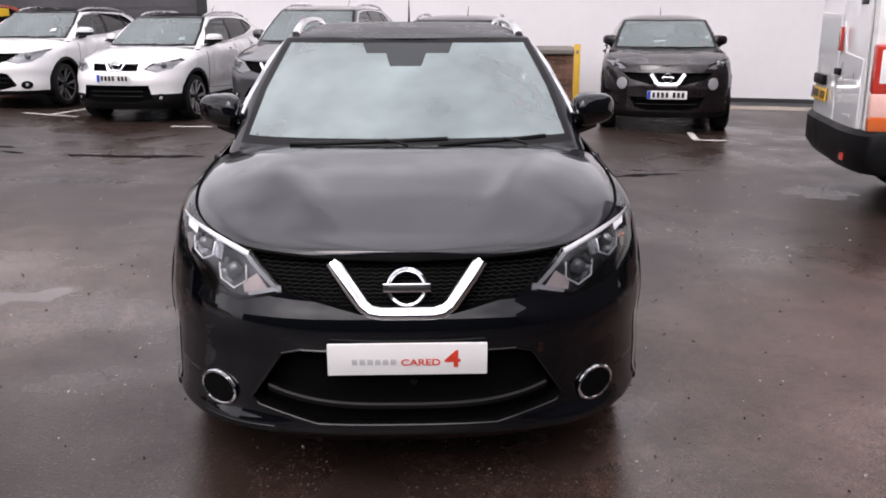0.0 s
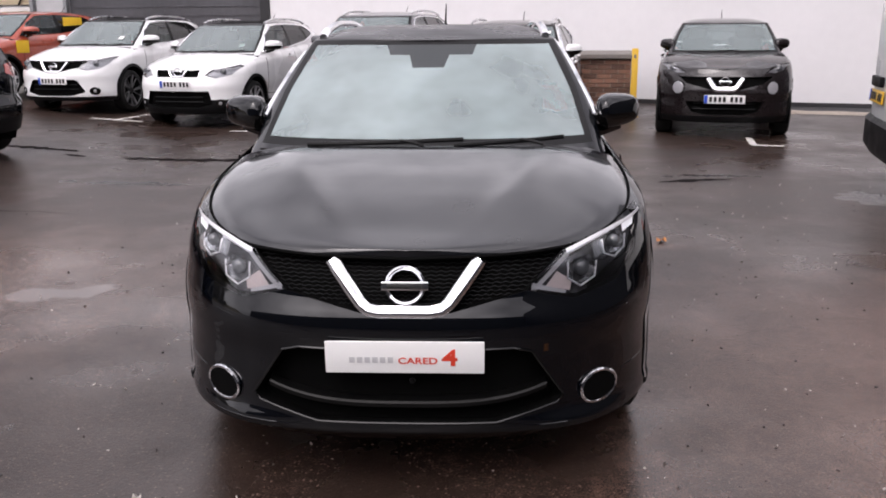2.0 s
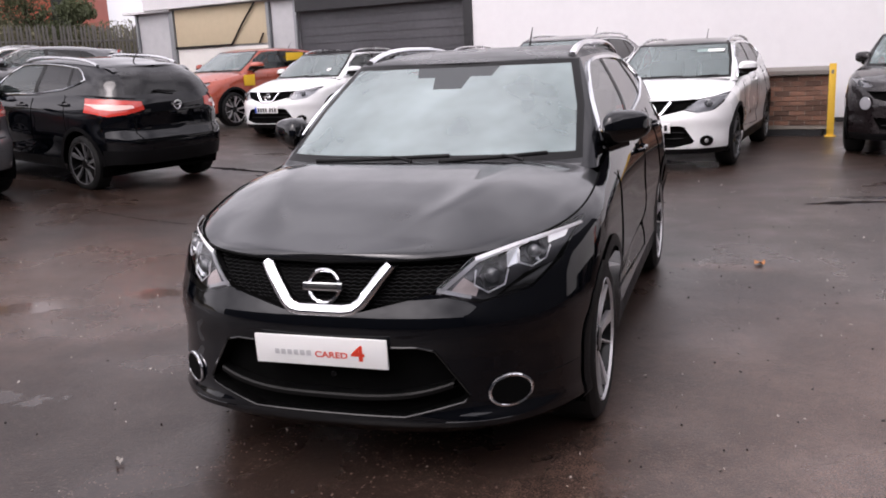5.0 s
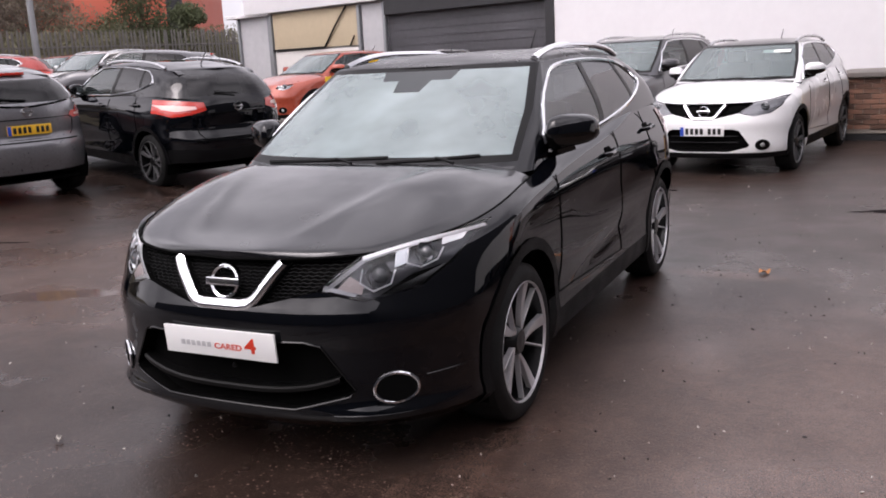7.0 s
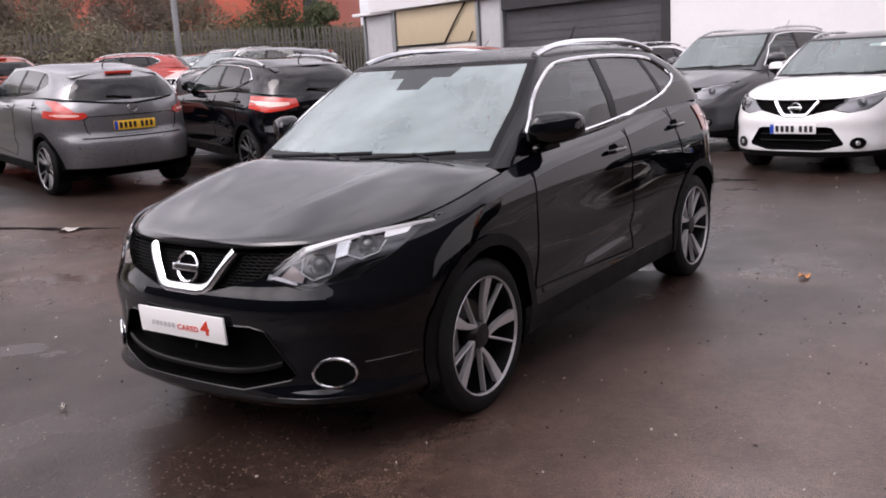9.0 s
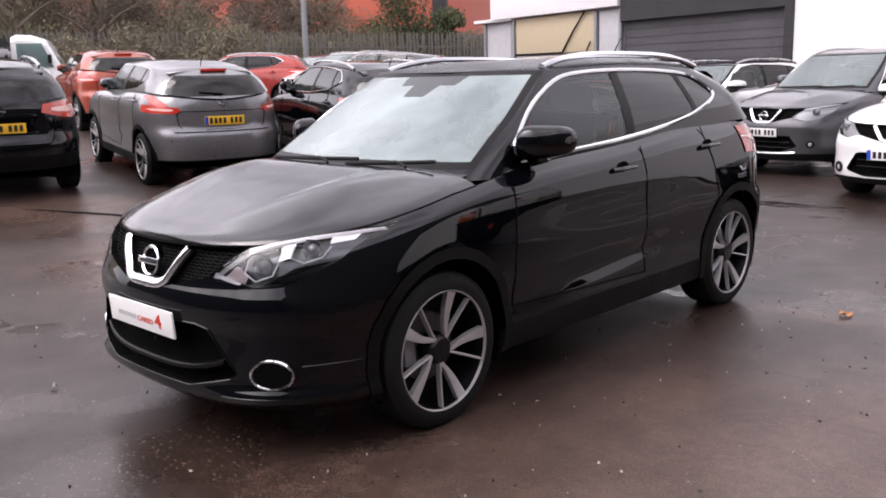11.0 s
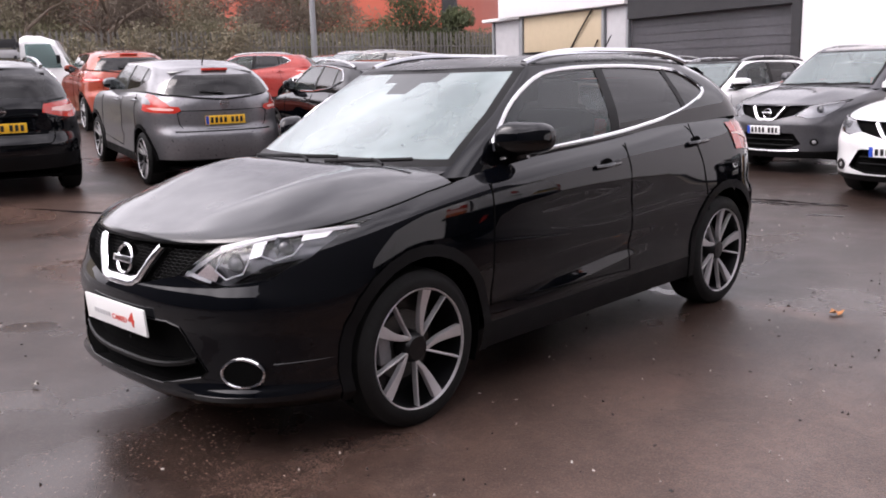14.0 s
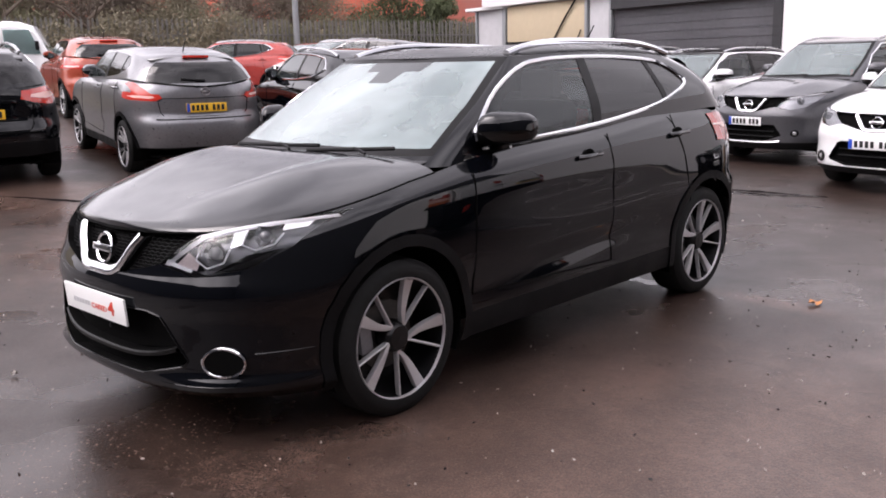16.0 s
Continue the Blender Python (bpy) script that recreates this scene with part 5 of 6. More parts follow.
# the yard's back wall runs aslant: a unit along it and one out of it
W0, W1 = Vector((-4.32, 16.03, 0)), Vector((9.5, 11.7, 0))
along = (W1 - W0).normalized()
WALL = Matrix(((along.x, -along.y, 0, W0.x), (along.y, along.x, 0, W0.y), (0, 0, 1, 0), (0, 0, 0, 1)))


def wall(name, label, x0, x1, z0, z1, mat, y0=0.0, y1=0.3, m=None):
    bm = box(bmesh.new(), ((x0 + x1) / 2, (y0 + y1) / 2, (z0 + z1) / 2), (x1 - x0, y1 - y0, z1 - z0))
    bm.transform(WALL if m is None else m)
    return tagged(part(name, bm, mat, smooth=False), label, "wall", kind="structure")


def foot_strip(ragged, high, near, far):
    """Low strip on the ground before the white wall, from near to far metres out from its face."""
    rows = []
    for i in range(91):
        x = 9.6 + 0.1 * i
        w = ragged * 0.30 * noise.noise((x * 1.3, 4.0, 0)) + ragged * 0.12 * noise.noise((x * 6.0, 1.0, 0))
        h = high * (1 + ragged * 0.8 * noise.noise((x * 2.6, 9.0, 0)))
        rows.append([(x, -near, 0.002), (x, -near - 0.03, h), (x, -(near + far) / 2 - w / 2, h * 1.1), (x, -far - w + 0.05, h * 0.8), (x, -far - w, -0.01)])
    bm = grid(rows)
    bm.transform(WALL)
    bmesh.ops.recalc_face_normals(bm, faces=bm.faces)
    return bm


wall("wall_north", "white rendered yard wall", 0, 26, 0.08, 4.3, M_WALL)
wall("baseboard", "black bitumen plinth at the wall's foot", 0, 26, -0.2, 0.08, M_PLINTH, -0.02, 0.3)
tagged(part("trim", foot_strip(0.0, 0.010, 0.03, 0.92), M_PLINTH, smooth=False), "dark bitumen strip along the wall's foot", "ground", kind="structure")
tagged(part("trim", foot_strip(0.7, 0.030, 0.92, 1.26), M_SILT), "pale silt and leaf litter along the wall's gutter", "ground", kind="structure")
wall("wall_shutter", "dark grey clad building front", -5.54, -0.02, -0.2, 3.7, M_SHUTTER, 0.25, 0.6)

# unseen dark walls behind and beside the camera, added to darken reflections
wall("wall_south", "unseen dark wall added to darken reflections", -30, 9.6, -0.2, 6.5, M_BACK, m=pose(0, -15.0, 0))
wall("wall_east", "unseen dark wall added to darken reflections", -15, 11.6, -0.2, 7.5, M_BACK, m=pose(9.6, 0, 0, 0, 0, 90))

# ---- low hut beside the clad building ----
M_OFFWHITE = material("off_white_panel", (0.6, 0.58, 0.55), 0.6, spread=0.06, grain=6)
M_SHEET = material("pale_sheet", (0.42, 0.42, 0.43), 0.5, spread=0.10, grain=5, stain=0.08)
hut = thing("site_hut", "pale grey hut with cream hatch panels and a lean-to", "hut", at=WALL @ pose(-5.65, 0, 0.20))
part("hut_wall", box(bmesh.new(), (-2.42, 1.75, 1.95), (5.06, 3.0, 3.9), 0.02), M_HUT, hut)
part("hatch_panel", box(bmesh.new(), (-2.93, 0.21, 2.33), (3.78, 0.06, 1.06), 0.01), M_CREAM, hut, "cream hatch panel")
part("lower_panel", box(bmesh.new(), (-2.93, 0.22, 0.88), (3.78, 0.05, 1.72), 0.01), M_OFFWHITE, hut)
part("side_panel", box(bmesh.new(), (-0.42, 0.22, 1.45), (0.86, 0.05, 2.75), 0.01), M_SHEET, hut)
for x in (-4.90, -0.95, 0.06):
    part("corner_post", box(bmesh.new(), (x, 0.17, 1.42), (0.10, 0.10, 2.86), 0.01), M_POLE, hut)
part("fascia_board", box(bmesh.new(), (-2.95, 0.12, 3.40), (6.1, 0.24, 1.0), 0.01), M_WALL, hut, "deep white fascia board")
part("hatch_stay", tube([(-2.45, 0.15, 1.80), (-1.95, 0.13, 2.33), (-1.40, 0.12, 2.86)], 0.025, 6), M_PLASTIC, hut, "dark hatch stay")
part("hatch_rail", tube([(-4.83, 0.15, 1.80), (-2.45, 0.15, 1.80)], 0.025, 6), M_PLASTIC, hut)
part("hatch_stay", tube([(-1.35, 0.15, 1.80), (-1.15, 0.13, 2.05)], 0.02, 6), M_PLASTIC, hut)
lean_to = part("lean_to", box(bmesh.new(), (-5.83, 1.2, 1.42), (1.74, 1.9, 2.84), 0.02), M_SHEET, hut, "pale sheet lean-to")
part("lean_to_roof", box(bmesh.new(), (-6.0, 1.15, 2.89), (2.2, 2.2, 0.10), 0.02), M_WALL, lean_to, "white flat roof edge")
for x in (-6.62, -5.05):
    part("lean_to_post", box(bmesh.new(), (x, 0.20, 1.42), (0.08, 0.08, 2.82), 0.01), M_POLE, lean_to)

# cladding ribs on the dark building front
for i in range(12):
    bm = box(bmesh.new(), (-2.78, 0.245, 0.30 + 0.20 * i), (5.4, 0.02, 0.012))
    bm.transform(WALL)
    tagged(part("trim", bm, M_SHUTTER, smooth=False), "cladding joint on the dark front", "trim", kind="structure")
bm = box(bmesh.new(), (-0.10, 0.10, 1.9), (0.22, 0.30, 4.2), 0.01)
bm.transform(WALL)
tagged(part("trim", bm, M_PLINTH, smooth=False), "dark jamb beside the white wall", "trim", kind="structure")
bm = box(bmesh.new(), (-2.78, 0.16, 3.19), (5.45, 0.2, 0.98), 0.01)
bm.transform(WALL)
tagged(part("trim", bm, M_PLINTH, smooth=False), "dark shutter box above the front", "trim", kind="structure")

# ---- brick pier and yellow post ----
pier = thing("brick_pier", "low weathered brick pier with a concrete coping", "wall", at=pose(2.17, 11.35, 0, 0, 0, -6))
part("mortar_core", box(bmesh.new(), (0, 0.8, 0.525), (0.99, 1.58, 0.83)), M_MORTAR, pier, smooth=False)
part("pier_foot", box(bmesh.new(), (0, 0.78, 0.08), (0.86, 1.5, 0.20), 0.01), M_PLINTH, pier)
part("coping", box(bmesh.new(), (0, 0.8, 0.975), (1.14, 1.75, 0.07), 0.012), M_COPING, pier, "concrete coping")

# ---- distance: palisade fence, bank, warehouse, lamp post ----
fence = thing("palisade_fence", "tall galvanised palisade fence", "fence")
FA, FB = Vector((-25.3, 3.0, 0)), Vector((-19.3, 31.0, 0))
fdir = (FB - FA).normalized()
fang = math.degrees(math.atan2(fdir.y, fdir.x))
pale_me = None
count = int((FB - FA).length / 0.165)
for i in range(count):
    p = FA + fdir * (0.165 * i)
    if pale_me is None:
        bm = slab([(-0.035, 0), (0.035, 0), (0.035, 2.32), (0.0, 2.42), (-0.035, 2.32)], 0.02, Euler((radians(90), 0, 0)).to_matrix().to_4x4())
        pale = part("pale", bm, M_FENCE, fence, smooth=False)
        pale_me = pale.data
    else:
        pale = new("pale", pale_me)
        pale.parent = fence
    pale.matrix_basis = pose(p.x, p.y, rise(p.x, p.y) + 0.03 + random.uniform(-0.02, 0.02), random.uniform(-1, 1), random.uniform(-1, 1), fang)
for z in (0.5, 1.9):
    a, b = FA + Vector((0, 0, z + rise(FA.x, 0))), FB + Vector((0, 0, z + rise(FB.x, 0)))
    part("fence_rail", tube([a + Vector((-0.05, 0, 0)), b + Vector((-0.05, 0, 0))], 0.04, 6), M_FENCE, fence)

lamp_post = thing("lamp_post", "grey steel lamp post behind the fence", "lamp post", at=pose(-21.9, 17.2, 0.3))
part("post", tube([(0, 0, 0), (0, 0, 2), (0, 0, 8)], lambda u: 0.13 - 0.05 * u, 12), M_POLE, lamp_post)
part("lamp_head", box(bmesh.new(), (0.25, 0, 8.0), (0.7, 0.25, 0.12), 0.04), M_POLE, lamp_post)

warehouse = thing("warehouse", "long orange-red clad warehouse beyond the bank", "building", at=pose(-31.5, 38.5, 0, 0, 0, 208))
part("wall", box(bmesh.new(), (24, 6, 4.8), (48, 12, 2.6)), M_RED_WALL, warehouse, smooth=False)
part("wall_base", box(bmesh.new(), (24, 6, 1.8), (48, 11.9, 3.6)), material("grey_brown_block_base", (0.22, 0.14, 0.12), 0.8, spread=0.15, grain=5), warehouse, smooth=False)
part("roof", box(bmesh.new(), (24, 6, 6.2), (48.4, 12.4, 0.25), 0.03), M_SHUTTER, warehouse)
part("downpipe", box(bmesh.new(), (-0.25, 12.1, 3.1), (0.6, 0.5, 6.2)), M_PLINTH, warehouse)

bank = grid([[(FA.x - 1.2 - k * 2.0 + fdir.x * t - 0.0, FA.y + fdir.y * t - 8, 0.35 + 0.55 * k + 0.25 * noise.noise((k * 1.3, t * 0.4, 0))) for k in range(7)] for t in np.linspace(-6, 40, 40)])
bmesh.ops.recalc_face_normals(bank, faces=bank.faces)
tagged(part("bank", bank, M_LEAF2), "overgrown bank behind the fence", "bank", kind="structure")


def foliage(centres, n, size, mat, name, parent=None, seed=1, flat=1.0):
    """Small leaf clumps scattered in uneven blobs: (x, y, z, rx, rz) each."""
    rnd = random.Random(seed)
    verts, faces = [], []
    for x, y, z, rx, rz in centres:
        for _ in range(n):
            u = Vector((rnd.gauss(0, 1), rnd.gauss(0, 1), rnd.gauss(0, 1))).normalized() * (rnd.random() ** 0.45)
            wob = 1 + 0.35 * noise.noise((u.x * 2 + x, u.y * 2, u.z * 2 + z))
            c = Vector((x + u.x * rx * wob, y + u.y * rx * wob, z + u.z * rz * wob))
            r = size * rnd.uniform(0.5, 1.3)
            q = Euler((rnd.uniform(0, 6), rnd.uniform(0, 6), rnd.uniform(0, 6))).to_matrix()
            k = len(verts)
            verts += [c + q @ Vector(v) for v in ((-r, -r * 0.4, 0), (0, -r * 0.6, r * 0.2), (r, 0, 0), (0, r * 0.6, r * 0.2))]
            faces.append((k, k + 1, k + 2, k + 3))
    me = bpy.data.meshes.new(name)
    me.from_pydata([tuple(v) for v in verts], [], faces)
    me.materials.append(mat)
    ob = new(name, me)
    if parent is not None:
        ob.parent = parent
    return ob


rnd = random.Random(5)
scrub = []
for i in range(104):
    t = rnd.uniform(-6, 26) if i < 46 else rnd.uniform(-7, 13)
    k = rnd.uniform(0.8, 8)
    scrub.append((FA.x - 1.2 - k + fdir.x * t, FA.y + fdir.y * t, 1.2 + 0.33 * k + (rnd.uniform(0.6, 2.2) if i >= 46 else 0), rnd.uniform(0.8, 1.7), rnd.uniform(0.6, 1.5)))
tagged(foliage(scrub, 2100, 0.043, M_LEAF2, "scrub", seed=3), "brown-green scrub on the bank", "bushes", kind="stuff")

twigs = []
for i in range(44):
    t, k = rnd.uniform(0.5, 9.0), rnd.uniform(2.5, 8)
    twigs.append((FA.x - 1.2 - k + fdir.x * t, FA.y + fdir.y * t, 2.6 + rnd.uniform(0, 3.6), rnd.uniform(0.9, 1.6), rnd.uniform(0.8, 1.5)))

for i in range(22):
    t, k = rnd.uniform(9.0, 20.0), rnd.uniform(2.5, 6)
    twigs.append((FA.x - 1.2 - k + fdir.x * t, FA.y + fdir.y * t, 3.3 + rnd.uniform(0, 1.7), rnd.uniform(0.7, 1.3), rnd.uniform(0.5, 1.1)))
hedge = []
for i in range(84):
    t, k = 2.0 + 29.0 * (i + rnd.random()) / 84, rnd.uniform(0.9, 2.4)
    hedge.append((FA.x - 1.2 - k + fdir.x * t, FA.y + fdir.y * t, rnd.uniform(1.5, 2.75), rnd.uniform(0.8, 1.3), rnd.uniform(0.6, 0.95)))
tagged(foliage(hedge, 1300, 0.05, M_LEAF4, "scrub", seed=31), "olive green undergrowth along the fence", "bushes", kind="stuff")

tagged(foliage(twigs, 1600, 0.045, M_LEAF3, "scrub", seed=8), "leafless brown thicket on the bank", "bushes", kind="stuff")

near_scrub = [(-23.1, 9.5, 2.0, 1.0, 0.9), (-22.9, 11.3, 2.5, 0.9, 0.8), (-22.4, 13.2, 1.9, 1.1, 1.0), (-22.2, 14.3, 2.6, 0.9, 0.9), (-22.0, 15.6, 1.6, 0.8, 0.9), (-23.3, 7.9, 1.2, 0.8, 0.7)]
tagged(foliage(near_scrub, 1900, 0.05, M_LEAF2, "scrub", seed=21), "brown-green scrub grown through the fence", "bushes", kind="stuff")


def tree(x, y, h, blobs, label, seed, leaf=None, size=0.06):
    t = thing("tree", label, "tree", at=pose(x, y, 0.6))
    part("trunk", tube([(0, 0, 0), (0.05, 0.02, h * 0.35), (-0.03, 0.06, h * 0.6), (0.05, 0.0, h * 0.9)], lambda u: 0.16 * (1 - 0.8 * u), 8), M_BARK, t)
    r = random.Random(seed)
    for i in range(6):
        a = r.uniform(0, 6.28)
        z = h * r.uniform(0.35, 0.7)
        e = (math.cos(a) * h * 0.3, math.sin(a) * h * 0.3, z + h * 0.2)
        part("limb", tube([(0, 0, z), (e[0] * 0.5, e[1] * 0.5, z + h * 0.12), e], lambda u: 0.06 * (1 - 0.8 * u), 6), M_BARK, t)
    foliage(blobs, 2200, size, leaf or M_LEAF, "crown", t, seed)
    return t


tree(-24.0, 24.2, 4.2, [(0, 0, 3.2, 1.3, 1.1), (0.8, 0.5, 2.3, 1.2, 0.9), (-0.9, -0.6, 2.4, 1.1, 1.0), (0.3, -0.9, 4.2, 0.9, 1.0), (1.5, 1.0, 3.1, 0.7, 0.5)], "dark green evergreen bush tree behind the fence", 11)
tree(-26.0, 20.5, 4.5, [(0, 0, 3.6, 1.2, 1.3), (0.7, 0.8, 2.8, 1.1, 1.0), (-0.6, -0.8, 4.6, 0.9, 1.0)], "brownish autumn tree on the bank", 12, M_LEAF2, 0.045)
tree(-27.0, 12.0, 4.0, [(0, 0, 3.0, 1.3, 1.0), (0.6, 1.0, 3.8, 0.9, 0.8)], "bare brown tree on the bank", 13, M_LEAF3, 0.04)

tree(-24.9, 8.6, 5.6, [(0, 0, 4.6, 0.7, 0.9)], "pale bare sapling behind the fence", 14, M_LEAF3, 0.03)
tree(-24.6, 11.1, 5.2, [(0.2, 0, 4.4, 0.6, 0.8)], "pale bare sapling behind the fence", 15, M_LEAF3, 0.03)

# ---- cars in the yard ----
def put(x, y, a):
    """Stands a car on the sloping yard: front axle at x, y, pitched so that both axles touch the ground."""
    u = radians(a)
    back = rise(x - 2.62 * math.sin(u), y + 2.62 * math.cos(u))
    return pose(x, y, rise(x, y), math.degrees(math.atan2(back - rise(x, y), 2.62)), 0, a)


hero = car(CROSSOVER, "black", "black crossover with wet gloss paint on asphalt", pose(0, 0, 0), fine=True, roof_mat=M_DULL_ROOF, plate={"sale": True}, name="crossover_car")
card = ("screen", 0.47, 1.20, 0.09, 0.09, M_PAPER)
va = car(CROSSOVER, "white", "white crossover parked before the white wall", put(0.49, 8.28, -8.8), plate={"front": True, "rear": True}, roof_mat=M_GLOSS, wheel_mat=M_ALLOY_DARK, group="parked cars", stickers=(("screen", 0.40, 1.40, 0.35, 0.07, M_PAPER),))
ea = car(CROSSOVER, "white", "white crossover with black roof parked in a bay", put(-6.57, 11.70, -11), plate={"front": True, "rear": True}, roof_mat=M_GLOSS, group="parked cars", stickers=(card,))
bq = car(CROSSOVER, "black", "black crossover parked tail towards the yard", put(-8.47, 6.99, -108.4), plate=None, group="parked cars")
nl = car(CROSSOVER, "black", "black crossover with yellow rear plate", put(-10.52, 2.15, -104.4), plate={"rear": True}, group="parked cars")

SUV = reshaped(CROSSOVER, 2.705, 1.04, 1.18, 1.01, 1.085, 0.02, kind="suv", fog=(0.66, 0.45, 0.05, 0.04), mouth=((-0.42, 0.56), (-0.52, 0.42), (-0.30, 0.34), (0.30, 0.34), (0.52, 0.42), (0.42, 0.56)), plate_z=0.60, chin_strip=0.32)
km = car(SUV, "dark_grey", "dark grey sport utility car in a bay", put(-1.73, 10.23, -13), plate={"front": True, "rear": True}, group="parked cars")
OLDER = reshaped(CROSSOVER, 2.63, 0.97, 1.0, 0.985, 1.02, 0.0, kind="older", lip_z=0.43, headlamp=((0.43, 0.79), (0.60, 0.745), (0.76, 0.79), (0.84, 0.91), (0.76, 0.945), (0.55, 0.89)), grille=((-0.36, 0.90), (-0.34, 0.765), (0.34, 0.765), (0.36, 0.90)), vee=((-0.165, 0.895), (-0.09, 0.77), (0.09, 0.77), (0.165, 0.895)), vee_w=0.04, badge_z=0.84, plate_z=0.66, mouth=((-0.50, 0.56), (-0.55, 0.36), (-0.30, 0.30), (0.30, 0.30), (0.55, 0.36), (0.50, 0.56)))
jt = car(OLDER, "white", "older white crossover with dark glass roof", put(-4.17, 10.63, -12.7), plate={"front": True, "rear": True}, roof_mat=M_GLOSS, group="parked cars", stickers=(card,))
SMALL = reshaped(CROSSOVER, 2.53, 0.90, 0.93, 0.978, 1.03, -0.045, kind="small", mirror_tuck=0.10, stop_lamp=1.475, rails=False, round_lamp=0.055, headlamp=((0.50, 0.875), (0.62, 0.86), (0.76, 0.90), (0.845, 0.985), (0.74, 0.985), (0.60, 0.925)), grille=((-0.60, 0.82), (-0.50, 0.735), (-0.15, 0.645), (0.15, 0.645), (0.50, 0.735), (0.60, 0.82)), vee=((-0.225, 0.80), (-0.13, 0.655), (0.13, 0.655), (0.225, 0.80)), vee_w=0.066, badge_z=0.752, plate_z=0.53, fog=(0.60, 0.675, 0.085, 0.085), mouth=((-0.50, 0.50), (-0.42, 0.36), (-0.25, 0.32), (0.25, 0.32), (0.42, 0.36), (0.50, 0.50)),
    top=((0, 0.90), (0.45, 0.925), (0.75, 1.0), (1.0, 1.06), (1.2, 1.09), (1.5, 1.12), (1.8, 1.19), (2.0, 1.20), (2.5, 1.15), (3.0, 1.10)), bonnet_crown=((-0.85, 0.0), (-0.6, 0.02), (-0.3, 0.03), (0.0, 0.03), (0.3, 0.03), (0.6, 0.02)),
    tail=((0.53, 0.985), (0.60, 0.950), (0.86, 0.955), (0.93, 1.01), (0.86, 1.045), (0.56, 1.030)), tail_arm=((0.64, 1.03), (0.81, 1.035), (0.81, 1.16), (0.76, 1.16)), tail_y=2.55, rear_plate_z=0.86, rear_badge_z=1.06, bumper_z=0.37, spoiler=False, lid=(0.72, 1.02),
    back_glass=((-0.68, 1.19), (-0.55, 1.16), (0.55, 1.16), (0.68, 1.19), (0.60, 1.33), (0.50, 1.41), (-0.50, 1.41), (-0.60, 1.33)))
jk = car(SMALL, "plum", "dark plum small crossover facing the yard", put(3.61, 9.20, -12.5), plate={"front": True, "rear": True}, group="parked cars")
gj = car(SMALL, "grey", "gunmetal grey small crossover with yellow rear plate", put(-9.70, 4.51, -103), plate={"rear": True}, group="parked cars", no_front=False)
FIAT = reshaped(CROSSOVER, 2.57, 0.95, 0.98, 0.99, 1.01, -0.02, kind="fiat", rails=False, headlamp=((0.50, 0.80), (0.62, 0.77), (0.72, 0.80), (0.745, 0.86), (0.70, 0.91), (0.58, 0.92), (0.50, 0.88)), grille=((-0.3, 0.74), (-0.28, 0.70), (0.28, 0.70), (0.3, 0.74)), vee=((-0.2, 0.80), (-0.1, 0.795), (0.1, 0.795), (0.2, 0.80)))
fi = car(FIAT, "red", "orange-red small crossover with yellow sale stickers", put(-9.12, 12.56, -16.5), plate={"front": True}, group="parked cars", stickers=(("side", 1, 1.95, 1.30, 0.52, 0.28, M_STICKER), ("side", 1, 0.42, 0.90, 0.30, 0.22, M_STICKER)))
rd = car(SMALL, "red", "orange-red small crossover parked tail outwards", put(-16.2, 6.8, -105.4), plate=None, group="parked cars")
r2 = car(CROSSOVER, "deep_red", "deep red crossover parked by the fence", put(-19.5, 11.2, -40), plate=None, group="parked cars")
r3 = car(SMALL, "red", "red hatchback in the far row", put(-19.0, 14.3, 0), plate=None, group="parked cars")
w3 = car(CROSSOVER, "white", "white crossover in the far row", put(-16.5, 13.2, 0), plate={"front": True}, group="parked cars")
d3 = car(SMALL, "dark_grey", "dark grey small crossover in the far row", put(-14.1, 11.65, -60), plate=None, group="parked cars")


